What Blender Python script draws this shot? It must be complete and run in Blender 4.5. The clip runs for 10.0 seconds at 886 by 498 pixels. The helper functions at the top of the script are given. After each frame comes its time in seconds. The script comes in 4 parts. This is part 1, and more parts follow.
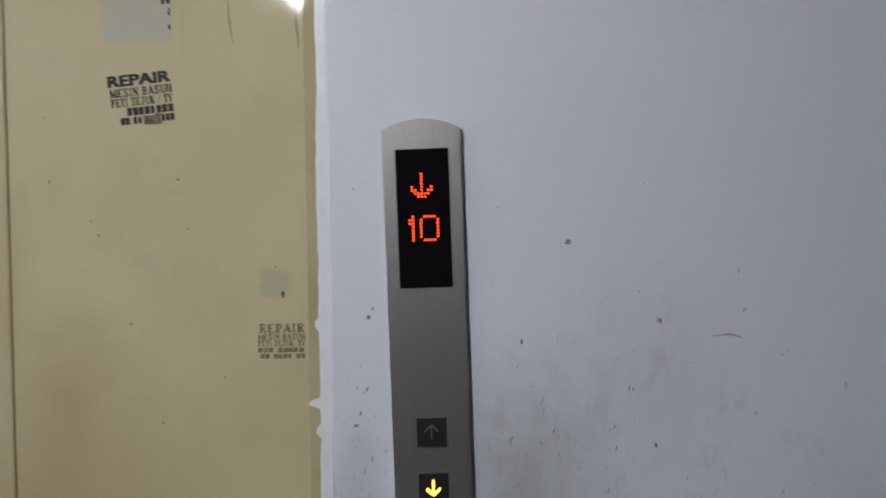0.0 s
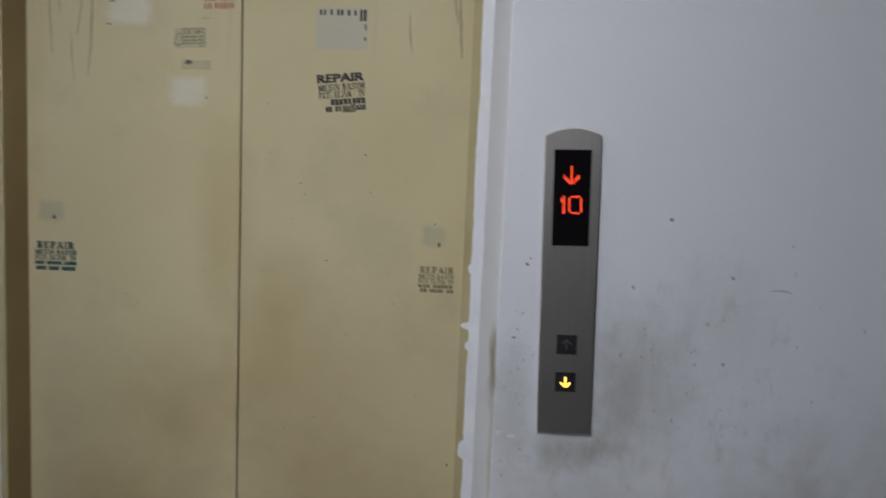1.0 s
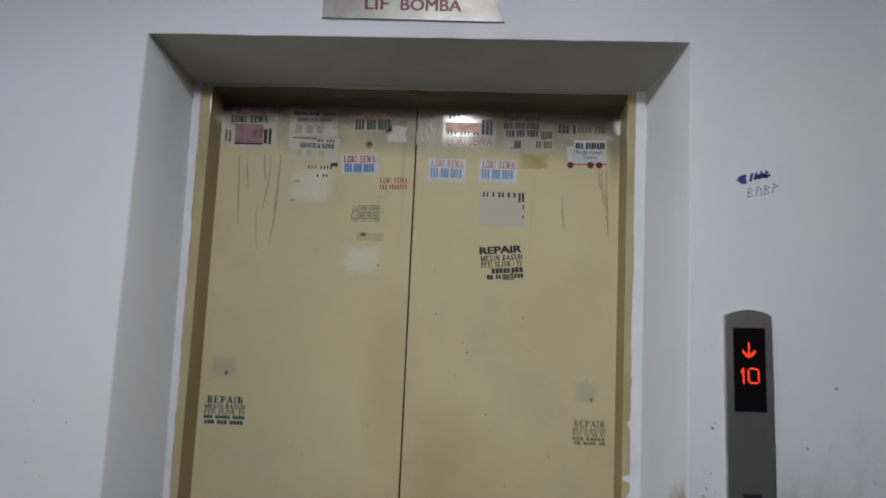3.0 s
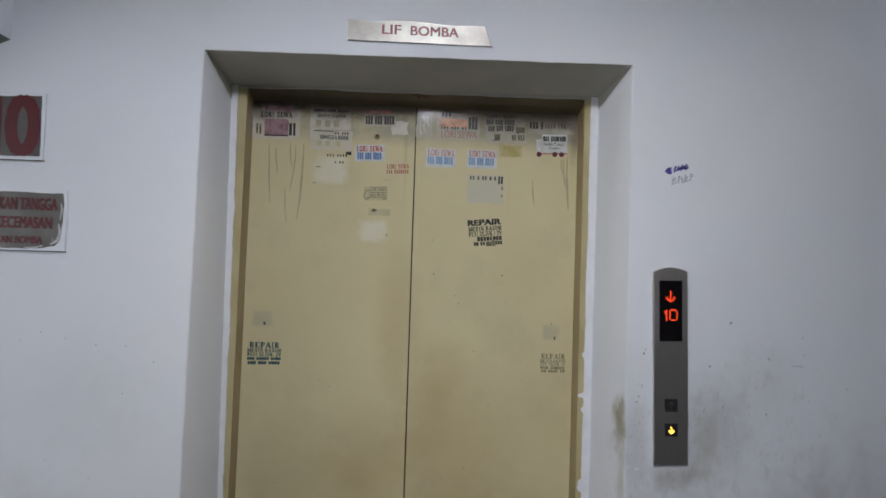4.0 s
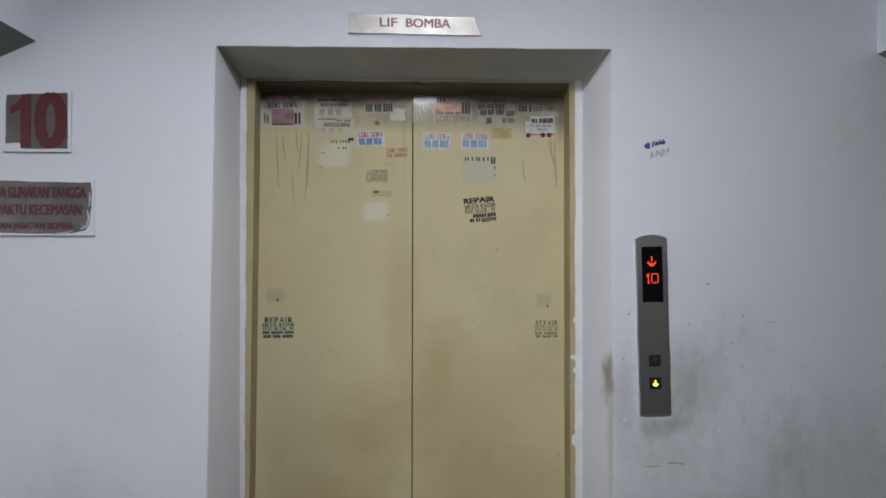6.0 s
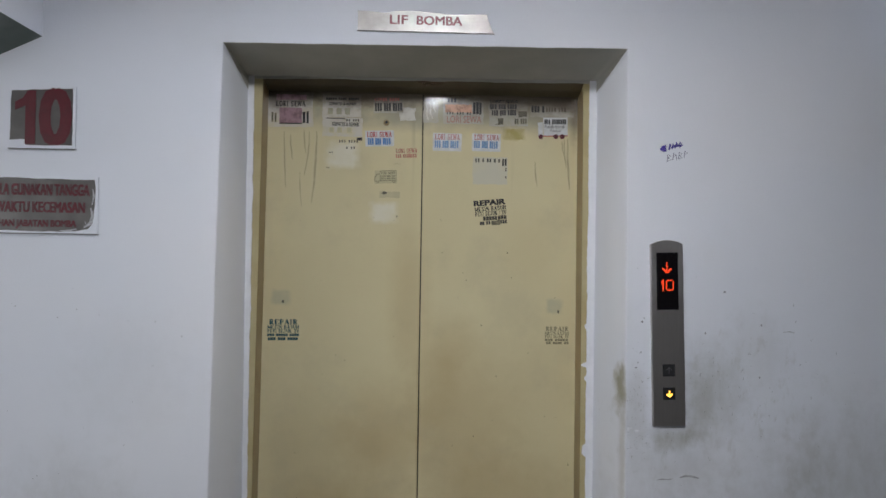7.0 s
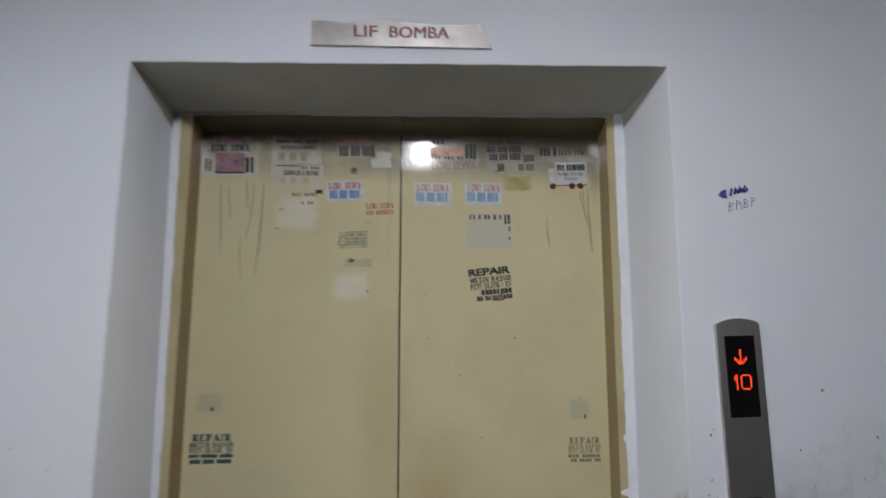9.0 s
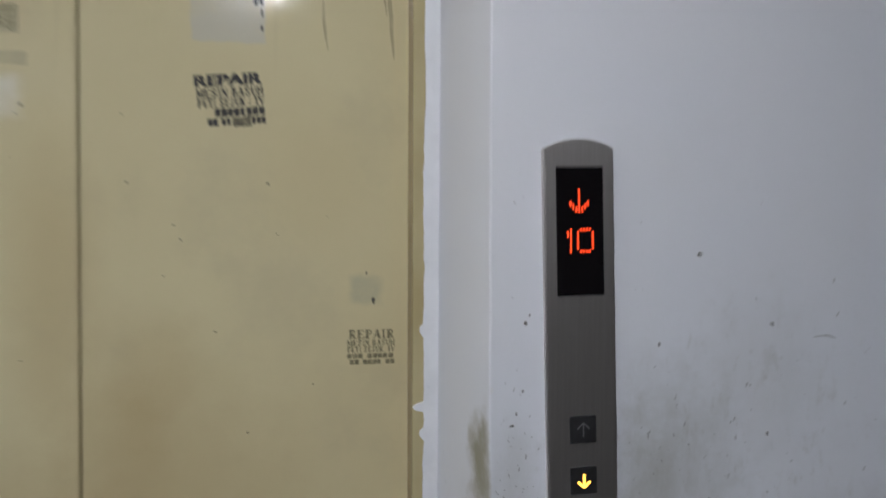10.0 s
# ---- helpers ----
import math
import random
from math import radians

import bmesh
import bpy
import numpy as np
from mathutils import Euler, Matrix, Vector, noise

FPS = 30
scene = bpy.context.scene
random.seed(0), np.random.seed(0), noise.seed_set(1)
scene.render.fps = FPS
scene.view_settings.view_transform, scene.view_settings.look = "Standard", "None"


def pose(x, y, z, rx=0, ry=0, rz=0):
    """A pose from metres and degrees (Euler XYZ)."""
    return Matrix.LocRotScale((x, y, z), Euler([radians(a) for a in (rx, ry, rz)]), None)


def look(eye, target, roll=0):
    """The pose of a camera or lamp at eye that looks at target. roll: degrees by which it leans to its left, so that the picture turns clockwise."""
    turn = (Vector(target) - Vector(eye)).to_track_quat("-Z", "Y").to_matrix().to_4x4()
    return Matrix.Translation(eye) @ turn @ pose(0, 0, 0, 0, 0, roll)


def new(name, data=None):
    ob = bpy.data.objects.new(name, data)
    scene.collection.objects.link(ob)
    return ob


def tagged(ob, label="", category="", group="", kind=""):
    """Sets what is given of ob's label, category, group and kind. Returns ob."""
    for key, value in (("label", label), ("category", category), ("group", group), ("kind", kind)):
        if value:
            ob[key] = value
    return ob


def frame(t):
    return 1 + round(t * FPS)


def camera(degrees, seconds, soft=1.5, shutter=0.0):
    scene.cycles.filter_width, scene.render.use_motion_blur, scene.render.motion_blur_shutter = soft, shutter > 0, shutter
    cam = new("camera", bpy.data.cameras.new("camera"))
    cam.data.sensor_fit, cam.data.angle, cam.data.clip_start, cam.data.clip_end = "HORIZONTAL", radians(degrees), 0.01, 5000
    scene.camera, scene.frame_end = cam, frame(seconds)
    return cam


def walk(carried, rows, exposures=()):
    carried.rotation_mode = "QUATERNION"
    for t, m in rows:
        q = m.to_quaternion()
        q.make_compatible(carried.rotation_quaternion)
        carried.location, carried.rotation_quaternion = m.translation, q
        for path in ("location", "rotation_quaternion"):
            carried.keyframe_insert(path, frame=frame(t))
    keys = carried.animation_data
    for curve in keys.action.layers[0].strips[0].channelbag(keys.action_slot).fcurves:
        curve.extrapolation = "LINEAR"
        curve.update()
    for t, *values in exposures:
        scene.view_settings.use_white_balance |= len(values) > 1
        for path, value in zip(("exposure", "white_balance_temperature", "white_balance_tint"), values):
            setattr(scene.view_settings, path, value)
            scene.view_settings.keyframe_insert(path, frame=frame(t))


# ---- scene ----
cam = camera(71.4, 10.0, 1.6, 0.5)
PATH = [
    (0, (0.7, -0.714, 1.498), (0.672, 1.285, 1.449), -0.6),
    (0.3, (0.657, -0.823, 1.493), (0.655, 1.175, 1.414), 0.3),
    (0.5, (0.628, -0.896, 1.479), (0.584, 1.096, 1.304), 1.0),
    (0.7, (0.597, -0.965, 1.489), (0.514, 1.025, 1.311), 1.8),
    (1, (0.544, -1.044, 1.515), (0.382, 0.942, 1.335), 2.4),
    (1.3, (0.485, -1.053, 1.555), (0.277, 0.936, 1.493), 2.1),
    (1.5, (0.436, -1.03, 1.578), (0.151, 0.948, 1.659), 0.6),
    (1.7, (0.394, -1.002, 1.576), (0.088, 0.96, 1.81), 0.9),
    (2, (0.293, -0.993, 1.611), (0.071, 0.973, 1.907), 1.9),
    (2.5, (0.148, -1.063, 1.637), (0.022, 0.914, 1.916), 1.2),
    (2.7, (0.137, -1.122, 1.617), (0.025, 0.861, 1.854), 1.8),
    (3.8, (0.03, -1.519, 1.624), (0.074, 0.48, 1.686), 2.5),
    (4, (-0.003, -1.598, 1.621), (0.085, 0.4, 1.668), 1.8),
    (4.2, (-0.015, -1.651, 1.606), (0.085, 0.346, 1.648), 1.2),
    (4.5, (-0.044, -1.701, 1.592), (0.076, 0.295, 1.571), 0.6),
    (5, (-0.037, -1.75, 1.583), (0.091, 0.246, 1.548), 0.6),
    (5.5, (-0.022, -1.757, 1.566), (0.097, 0.24, 1.546), 0.1),
    (6, (-0.017, -1.737, 1.567), (0.084, 0.26, 1.59), 0.1),
    (6.2, (-0.007, -1.733, 1.571), (0.077, 0.265, 1.6), 0.2),
    (7.3, (-0.008, -1.671, 1.57), (0.056, 0.328, 1.6), 0.9),
    (7.5, (-0.001, -1.652, 1.569), (0.058, 0.347, 1.61), 0.8),
    (7.8, (0.052, -1.600, 1.541), (0.050, 0.397, 1.640), 1.0),
    (8, (0.087, -1.553, 1.548), (0.012, 0.442, 1.665), 1.8),
    (8.2, (0.077, -1.504, 1.553), (-0.005, 0.489, 1.695), 1.7),
    (8.5, (0.03, -1.409, 1.576), (0.006, 0.586, 1.719), 0.8),
    (8.8, (0.021, -1.29, 1.559), (0.068, 0.689, 1.842), 0.3),
    (9, (0.024, -1.222, 1.596), (0.111, 0.757, 1.873), -0.0),
    (9.3, (0.104, -1.071, 1.54), (0.339, 0.898, 1.799), -0.6),
    (9.5, (0.215, -0.96, 1.58), (0.521, 1.014, 1.684), -1.2),
    (9.7, (0.33, -0.879, 1.552), (0.586, 1.104, 1.585), 0.9),
    (10, (0.383, -0.734, 1.51), (0.696, 1.241, 1.466), 0.3),
]
EXPOSURES = [(0, -0.10), (0.5, -0.12), (1, -0.18), (2.5, -0.20), (4, -0.05), (5.5, 0.0), (7.5, 0.0), (8.5, -0.1), (9, -0.14), (9.5, -0.16), (10, -0.08)]
walk(cam, [(t, look(eye, target, roll)) for t, eye, target, roll in PATH], EXPOSURES)

# ---- light ----
LAMP = (0.060, -1.29, 2.57)      # middle of the batten's diffuser
LAMP_STRENGTH = 278.0
world = bpy.data.worlds.new("world")
world.use_nodes = True
scene.world = world
world.node_tree.nodes["Background"].inputs[0].default_value = (0.6, 0.7, 0.8, 1)
world.node_tree.nodes["Background"].inputs[1].default_value = 0.05

# unseen source, added because the light falls more strongly from the west
day = new("west_light", bpy.data.lights.new("west_light", "AREA"))
day.data.shape, day.data.size, day.data.size_y, day.data.energy, day.data.color = "RECTANGLE", 1.3, 1.1, 22.0, (0.95, 0.96, 1.0)
day.matrix_world = look((-2.58, -1.65, 1.45), (0, -1.65, 1.45))

# ---- plan, in metres ----
FLOOR, CEIL = 0.0, 2.64
DOOR_Y = 0.272          # face of the leaves
FRAME_Y = 0.200         # face of the steel frame
JAMB_L, JAMB_R = -0.5045, 0.4835
SEAM = -0.0145
HEAD = 2.085            # underside of the steel head
WEST, EAST, SOUTH = -2.60, 3.00, -5.50


# ---- materials ----
def principled(name, color, rough=0.5, metal=0.0, spec=0.5):
    m = bpy.data.materials.new(name)
    m.use_nodes = True
    b = m.node_tree.nodes["Principled BSDF"]
    b.inputs["Base Color"].default_value = (*color, 1)
    b.inputs["Roughness"].default_value = rough
    b.inputs["Metallic"].default_value = metal
    b.inputs["Specular IOR Level"].default_value = spec
    return m


class Tree:
    """Short hand for building a node tree in object space, which is world space for the setting."""

    def __init__(self, m):
        self.m, self.t = m, m.node_tree
        self.bsdf = self.t.nodes["Principled BSDF"]
        self.co = self.t.nodes.new("ShaderNodeNewGeometry").outputs["Position"]

    def link(self, a, b):
        self.t.links.new(a, b)

    def noise(self, scale, detail=4.0, rough=0.55, stretch=None):
        co = self.co
        if stretch:
            mp = self.t.nodes.new("ShaderNodeMapping")
            mp.inputs["Scale"].default_value = stretch
            self.link(co, mp.inputs[0])
            co = mp.outputs[0]
        n = self.t.nodes.new("ShaderNodeTexNoise")
        n.inputs["Scale"].default_value, n.inputs["Detail"].default_value, n.inputs["Roughness"].default_value = scale, detail, rough
        self.link(co, n.inputs["Vector"])
        return n.outputs[0]

    def ramp(self, v, a, b, lo=0.0, hi=1.0):
        n = self.t.nodes.new("ShaderNodeMapRange")
        n.interpolation_type = "SMOOTHSTEP"
        for k, x in zip(range(1, 5), (a, b, lo, hi)):
            n.inputs[k].default_value = x
        self.link(v, n.inputs[0])
        return n.outputs[0]

    def math(self, op, a, b):
        n = self.t.nodes.new("ShaderNodeMath")
        n.operation = op
        for k, x in ((0, a), (1, b)):
            if isinstance(x, (int, float)):
                n.inputs[k].default_value = x
            else:
                self.link(x, n.inputs[k])
        return n.outputs[0]

    def mix(self, fac, a, b):
        n = self.t.nodes.new("ShaderNodeMix")
        n.data_type = "RGBA"
        if isinstance(fac, (int, float)):
            n.inputs[0].default_value = fac
        else:
            self.link(fac, n.inputs[0])
        for k, x in ((6, a), (7, b)):
            if isinstance(x, tuple):
                n.inputs[k].default_value = (*x, 1)
            else:
                self.link(x, n.inputs[k])
        return n.outputs[2]

    def blob(self, x, z, rx, rz, ragged=0.5):
        """A soft smudge round (x, z), rx by rz metres, with a ragged rim: 1 in its middle, 0 outside."""
        sep = self.t.nodes.new("ShaderNodeSeparateXYZ")
        self.link(self.co, sep.inputs[0])
        dx = self.math("DIVIDE", self.math("SUBTRACT", sep.outputs[0], x), rx)
        dz = self.math("DIVIDE", self.math("SUBTRACT", sep.outputs[2], z), rz)
        d = self.math("SQRT", self.math("ADD", self.math("MULTIPLY", dx, dx), self.math("MULTIPLY", dz, dz)), 0)
        d = self.math("ADD", d, self.math("MULTIPLY", self.math("SUBTRACT", self.noise(18, 5, 0.6), 0.5), ragged * 2))
        return self.ramp(d, 0.15, 1.0, 1.0, 0.0)

    def bump(self, height, strength, distance=0.002):
        n = self.t.nodes.new("ShaderNodeBump")
        n.inputs["Strength"].default_value, n.inputs["Distance"].default_value = strength, distance
        self.link(height, n.inputs["Height"])
        self.link(n.outputs[0], self.bsdf.inputs["Normal"])

    def color(self, c):
        self.link(c, self.bsdf.inputs["Base Color"])

    def rough(self, r):
        self.link(r, self.bsdf.inputs["Roughness"])


def wall_paint(name, smudged):
    m = principled(name, (0.74, 0.77, 0.83), 0.62, spec=0.3)
    t = Tree(m)
    c = t.mix(t.ramp(t.noise(1.3, 3), 0.35, 0.7), (0.73, 0.765, 0.835), (0.77, 0.785, 0.83))
    c = t.mix(t.ramp(t.noise(4.5, 5), 0.52, 0.78, 0, 0.16), c, (0.66, 0.66, 0.66))
    if smudged:
        grime = (0.355, 0.36, 0.335)
        low = t.ramp(t.noise(7, 6, 0.65), 0.45, 0.7)
        # the widest blobs darken the wall broadly low down
        for x, z, rx, rz, k in ((0.80, 1.21, 0.14, 0.20, 0.50), (0.69, 1.08, 0.10, 0.055, 0.80), (0.59, 1.15, 0.05, 0.17, 0.40),
                                (0.765, 1.17, 0.06, 0.15, 0.55), (0.71, 1.00, 0.18, 0.10, 0.30), (1.08, 1.00, 0.10, 0.14, 0.34), (1.25, 0.90, 0.50, 0.40, 0.42),
                                (0.75, 0.78, 0.50, 0.24, 0.28), (-0.95, 0.85, 0.26, 0.26, 0.28), (-0.80, 1.25, 0.24, 0.22, 0.12), (0.93, 1.33, 0.12, 0.16, 0.18)):
            f = t.math("MULTIPLY", t.math("MULTIPLY", t.blob(x, z, rx, rz), t.ramp(t.noise(22, 6, 0.7, (1, 1, 0.5)), 0.35, 0.65, 0.65, 1)), k)
            c = t.mix(f, c, grime)
        f = t.math("MULTIPLY", t.blob(0.5530, 1.215, 0.0085, 0.095, 0.75), 0.95)
        c = t.mix(f, c, (0.30, 0.285, 0.205))
        f = t.math("MULTIPLY", t.blob(0.5560, 1.05, 0.006, 0.32, 0.4), 0.45)
        c = t.mix(f, c, (0.38, 0.37, 0.32))
        # small flecks, thick low down beside the call panel
        v = t.t.nodes.new("ShaderNodeTexVoronoi")
        v.inputs["Scale"].default_value = 34
        t.link(t.co, v.inputs["Vector"])
        dots = t.ramp(v.outputs["Distance"], 0.05, 0.16, 1, 0)
        some = t.ramp(t.noise(9, 3), 0.56, 0.66)
        near = t.math("MAXIMUM", t.blob(0.66, 1.12, 0.30, 0.26), t.blob(1.0, 1.25, 0.35, 0.25))
        c = t.mix(t.math("MULTIPLY", t.math("MULTIPLY", dots, some), t.math("MULTIPLY", near, 0.3)), c, (0.30, 0.29, 0.27))
        # rubbed streaks and mottled hand marks round the panel
        wide = t.math("MAXIMUM", t.blob(0.64, 1.10, 0.16, 0.24), t.blob(0.90, 1.20, 0.30, 0.30))
        for scale, lo, hi, k in ((26, 0.54, 0.70, 0.36), (75, 0.58, 0.70, 0.30)):
            rub = t.ramp(t.noise(scale, 6, 0.68, (1, 1, 0.45)), lo, hi)
            c = t.mix(t.math("MULTIPLY", t.math("MULTIPLY", rub, wide), k), c, (0.33, 0.325, 0.285))
    t.color(c)
    h = t.math("ADD", t.math("MULTIPLY", t.noise(3.2, 3), 1.0), t.math("MULTIPLY", t.noise(140, 4), 0.10))
    t.bump(h, 0.5, 0.006)
    return m


def door_enamel(name, dirt_and_shade, stain=None, amount=0.0, scale=20, soft=False, least=0.6):
    """The doors' enamel; with stain, the same enamel under a thin residue of that colour."""
    m = principled(name, (0.42, 0.38, 0.24), 0.25)
    t = Tree(m)
    c = t.mix(t.ramp(t.noise(2.2, 4), 0.35, 0.7), (0.715, 0.645, 0.405), (0.685, 0.612, 0.38)) if dirt_and_shade else t.mix(t.ramp(t.noise(6, 4), 0.35, 0.7), (0.50, 0.44, 0.26), (0.44, 0.37, 0.20))
    if dirt_and_shade:
        rust = (0.40, 0.275, 0.125)
        for x, z, rx, rz, k in ((-0.13, 1.00, 0.22, 0.26, 0.42), (0.12, 1.06, 0.26, 0.36, 0.40), (-0.36, 0.92, 0.18, 0.36, 0.24), (-0.17, 0.97, 0.10, 0.10, 0.20),
                                (0.24, 0.80, 0.36, 0.26, 0.46), (-0.05, 1.42, 0.09, 0.34, 0.32), (0.05, 1.16, 0.10, 0.22, 0.22), (0.36, 1.10, 0.18, 0.36, 0.14),
                                (-0.24, 0.74, 0.34, 0.20, 0.48), (0.08, 1.30, 0.12, 0.16, 0.22), (0.33, 1.60, 0.14, 0.20, 0.10), (-0.25, 1.02, 0.06, 0.07, 0.14)):
            c = t.mix(t.math("MULTIPLY", t.blob(x, z, rx, rz, 0.16), k * 0.85), c, rust)
        grey = t.math("MULTIPLY", t.ramp(t.noise(5, 5, 0.6), 0.5, 0.75), 0.18)
        c = t.mix(grey, c, (0.36, 0.33, 0.25))
        # greyed film left by old notices along the top, with some shade painted in
        sep = t.t.nodes.new("ShaderNodeSeparateXYZ")
        t.link(t.co, sep.inputs[0])
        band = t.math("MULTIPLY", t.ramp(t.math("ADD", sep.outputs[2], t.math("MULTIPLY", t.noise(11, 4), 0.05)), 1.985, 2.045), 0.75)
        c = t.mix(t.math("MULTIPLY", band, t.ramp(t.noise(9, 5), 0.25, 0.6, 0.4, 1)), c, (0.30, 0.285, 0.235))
        sep_z = sep.outputs[2]
        streak = t.math("MULTIPLY", t.ramp(t.noise(30, 3, 0.5, (1, 1, 0.03)), 0.60, 0.72), t.ramp(sep.outputs[2], 1.7, 2.0))
        c = t.mix(t.math("MULTIPLY", streak, 0.22), c, (0.25, 0.22, 0.15))
    rough = t.ramp(t.noise(14, 5), 0.3, 0.75, 0.055, 0.11)
    if stain:
        f = t.ramp(t.noise(scale, 5, 0.65), 0.3, 0.6, amount * least, min(amount * 1.1, 1))
        if soft:
            sep = t.t.nodes.new("ShaderNodeSeparateXYZ")
            t.link(t.t.nodes.new("ShaderNodeTexCoord").outputs["Generated"], sep.inputs[0])
            wob = t.math("MULTIPLY", t.math("SUBTRACT", t.noise(45, 4), 0.5), 0.25)
            for axis in (0, 2):
                d = t.math("ADD", t.math("ABSOLUTE", t.math("SUBTRACT", sep.outputs[axis], 0.5), 0), wob)
                f = t.math("MULTIPLY", f, t.ramp(d, 0.24, 0.50, 1, 0))
        c = t.mix(f, c, stain)
        rough = t.math("ADD", rough, t.math("MULTIPLY", f, 0.06))
    if dirt_and_shade:
        # black-brown dirt rubbed off along the top edge, over stickers and all, with painted shade
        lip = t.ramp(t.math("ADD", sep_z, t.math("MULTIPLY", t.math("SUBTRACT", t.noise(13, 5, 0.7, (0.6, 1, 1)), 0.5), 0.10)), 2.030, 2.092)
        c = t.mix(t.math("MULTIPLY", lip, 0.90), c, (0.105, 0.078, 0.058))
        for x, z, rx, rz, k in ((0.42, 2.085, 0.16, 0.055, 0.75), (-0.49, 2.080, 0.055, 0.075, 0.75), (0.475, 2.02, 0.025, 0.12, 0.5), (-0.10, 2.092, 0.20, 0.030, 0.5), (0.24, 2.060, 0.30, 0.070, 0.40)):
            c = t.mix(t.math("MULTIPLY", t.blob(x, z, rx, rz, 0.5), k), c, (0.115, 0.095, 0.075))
    t.color(c)
    t.rough(rough)
    h = t.math("ADD", t.noise(2.0, 2), t.math("ADD", t.math("MULTIPLY", t.noise(16, 3, 0.5, (1, 1, 0.5)), 0.10), t.math("MULTIPLY", t.noise(90, 3), 0.02)))
    t.bump(h, 0.3, 0.004)
    return m


def mottled(name, a, b, scale, rough=0.6, metal=0.0, spec=0.5, bump=0.15, stretch=None, vary=0.08):
    m = principled(name, a, rough, metal, spec)
    t = Tree(m)
    n = t.noise(scale, 5, 0.6, stretch)
    t.color(t.mix(t.ramp(n, 0.35, 0.7), a, b))
    t.rough(t.ramp(t.noise(scale * 2.3, 4), 0.3, 0.7, max(rough - vary, 0.05), rough + vary))
    if bump:
        t.bump(n, bump, 0.001)
    return m


def film(name, color, alpha, rough=0.35, scale=40, least=0.55):
    """A thin worn film that lets what lies below show through its gaps."""
    m = principled(name, color, rough)
    t = Tree(m)
    t.link(t.ramp(t.noise(scale, 5, 0.65), 0.3, 0.6, alpha * least, min(alpha * 1.15, 1)), t.bsdf.inputs["Alpha"])
    return m


def glow(name, color, strength):
    m = principled(name, (0.02, 0.02, 0.02), 0.4)
    b = m.node_tree.nodes["Principled BSDF"]
    b.inputs["Emission Color"].default_value = (*color, 1)
    b.inputs["Emission Strength"].default_value = strength
    return m


WALL = wall_paint("smudged white wall paint", True)
PLAIN = wall_paint("white wall paint", False)
FRESH = mottled("thick white gloss paint", (0.80, 0.82, 0.86), (0.74, 0.76, 0.80), 20, 0.35, bump=0.4)
# olive-grey paint with the recess's shade put into its colour
SOFFIT = mottled("old olive-grey soffit paint, darkened for shade", (0.375, 0.372, 0.335), (0.45, 0.435, 0.40), 3.5, 0.7, spec=0.3, bump=0.3)
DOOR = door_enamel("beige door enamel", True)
JAMB = door_enamel("beige frame enamel", False)
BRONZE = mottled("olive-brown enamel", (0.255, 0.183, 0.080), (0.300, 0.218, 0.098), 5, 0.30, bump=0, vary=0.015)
# the jambs' olive-brown, darkened to carry the shade under the soffit
HEAD_M = mottled("olive-brown enamel darkened for shade", (0.080, 0.063, 0.034), (0.112, 0.088, 0.048), 6, 0.42, bump=0.1)
RED_PATCH = film("faded red paint", (0.22, 0.10, 0.07), 0.38, 0.5, 30)
# FLOOR_M and CEMENT colour unseen surfaces, dark to limit bounced light
FLOOR_M = mottled("grey cement floor", (0.085, 0.083, 0.078), (0.065, 0.063, 0.06), 3, 0.5)
BEAM_M = mottled("grey-green painted concrete", (0.13, 0.16, 0.14), (0.20, 0.22, 0.20), 6, 0.7)
CEMENT = mottled("grey cement render", (0.15, 0.15, 0.145), (0.12, 0.12, 0.115), 4, 0.8)
DARK = principled("dark gap", (0.012, 0.011, 0.010), 0.8)
STEEL = mottled("dull brushed steel", (0.56, 0.54, 0.53), (0.60, 0.58, 0.57), 300, 0.46, 1.0, bump=0.015, stretch=(1, 1, 0.02))
SCREEN = principled("black smoked glass", (0.006, 0.005, 0.006), 0.12)
BLACK = mottled("black plastic", (0.018, 0.018, 0.020), (0.028, 0.028, 0.03), 60, 0.4, bump=0)
ARROW = principled("grey printed arrow", (0.16, 0.16, 0.17), 0.5)
LED = glow("red led", (1.0, 0.060, 0.012), 3.0)
AMBER = glow("amber led", (1.0, 0.50, 0.06), 4.5)
PLATE = mottled("worn aluminium sign plate", (0.44, 0.425, 0.405), (0.33, 0.315, 0.30), 16, 0.40, 0.55, bump=0.1)
TAUPE = mottled("tarnished grey sign plate", (0.100, 0.096, 0.092), (0.138, 0.131, 0.126), 14, 0.45, 0.3)
MAROON = mottled("dark red lettering", (0.112, 0.012, 0.020), (0.085, 0.014, 0.020), 30, 0.5, bump=0)
PLUM = mottled("maroon sign lettering", (0.12, 0.025, 0.04), (0.16, 0.04, 0.05), 30, 0.5, bump=0)
INK = film("worn black ink", (0.028, 0.027, 0.026), 0.97, 0.5, 330, 0.75)
TEAL = film("worn dark teal ink", (0.012, 0.075, 0.092), 1.0, 0.5, 300, 0.88)
FADED = door_enamel("worn grey ink", True, (0.085, 0.08, 0.065), 0.80, 120)
RUBBED = door_enamel("rubbed-out ink", True, (0.15, 0.137, 0.09), 0.82, 200)
RED = film("worn red ink", (0.50, 0.07, 0.06), 0.88, 0.5, 300)
PINK = film("faded red ink", (0.55, 0.16, 0.13), 0.75, 0.5, 120)
BLUE = film("worn blue ink", (0.09, 0.24, 0.56), 0.88, 0.5, 300)
PALE_BLUE = film("sun-bleached blue ink", (0.20, 0.38, 0.66), 0.70, 0.5, 200)
PALE_RED = film("sun-bleached red ink", (0.62, 0.24, 0.21), 0.62, 0.5, 200)
OLIVE = door_enamel("olive glue residue", True, (0.36, 0.34, 0.23), 0.40, 24)
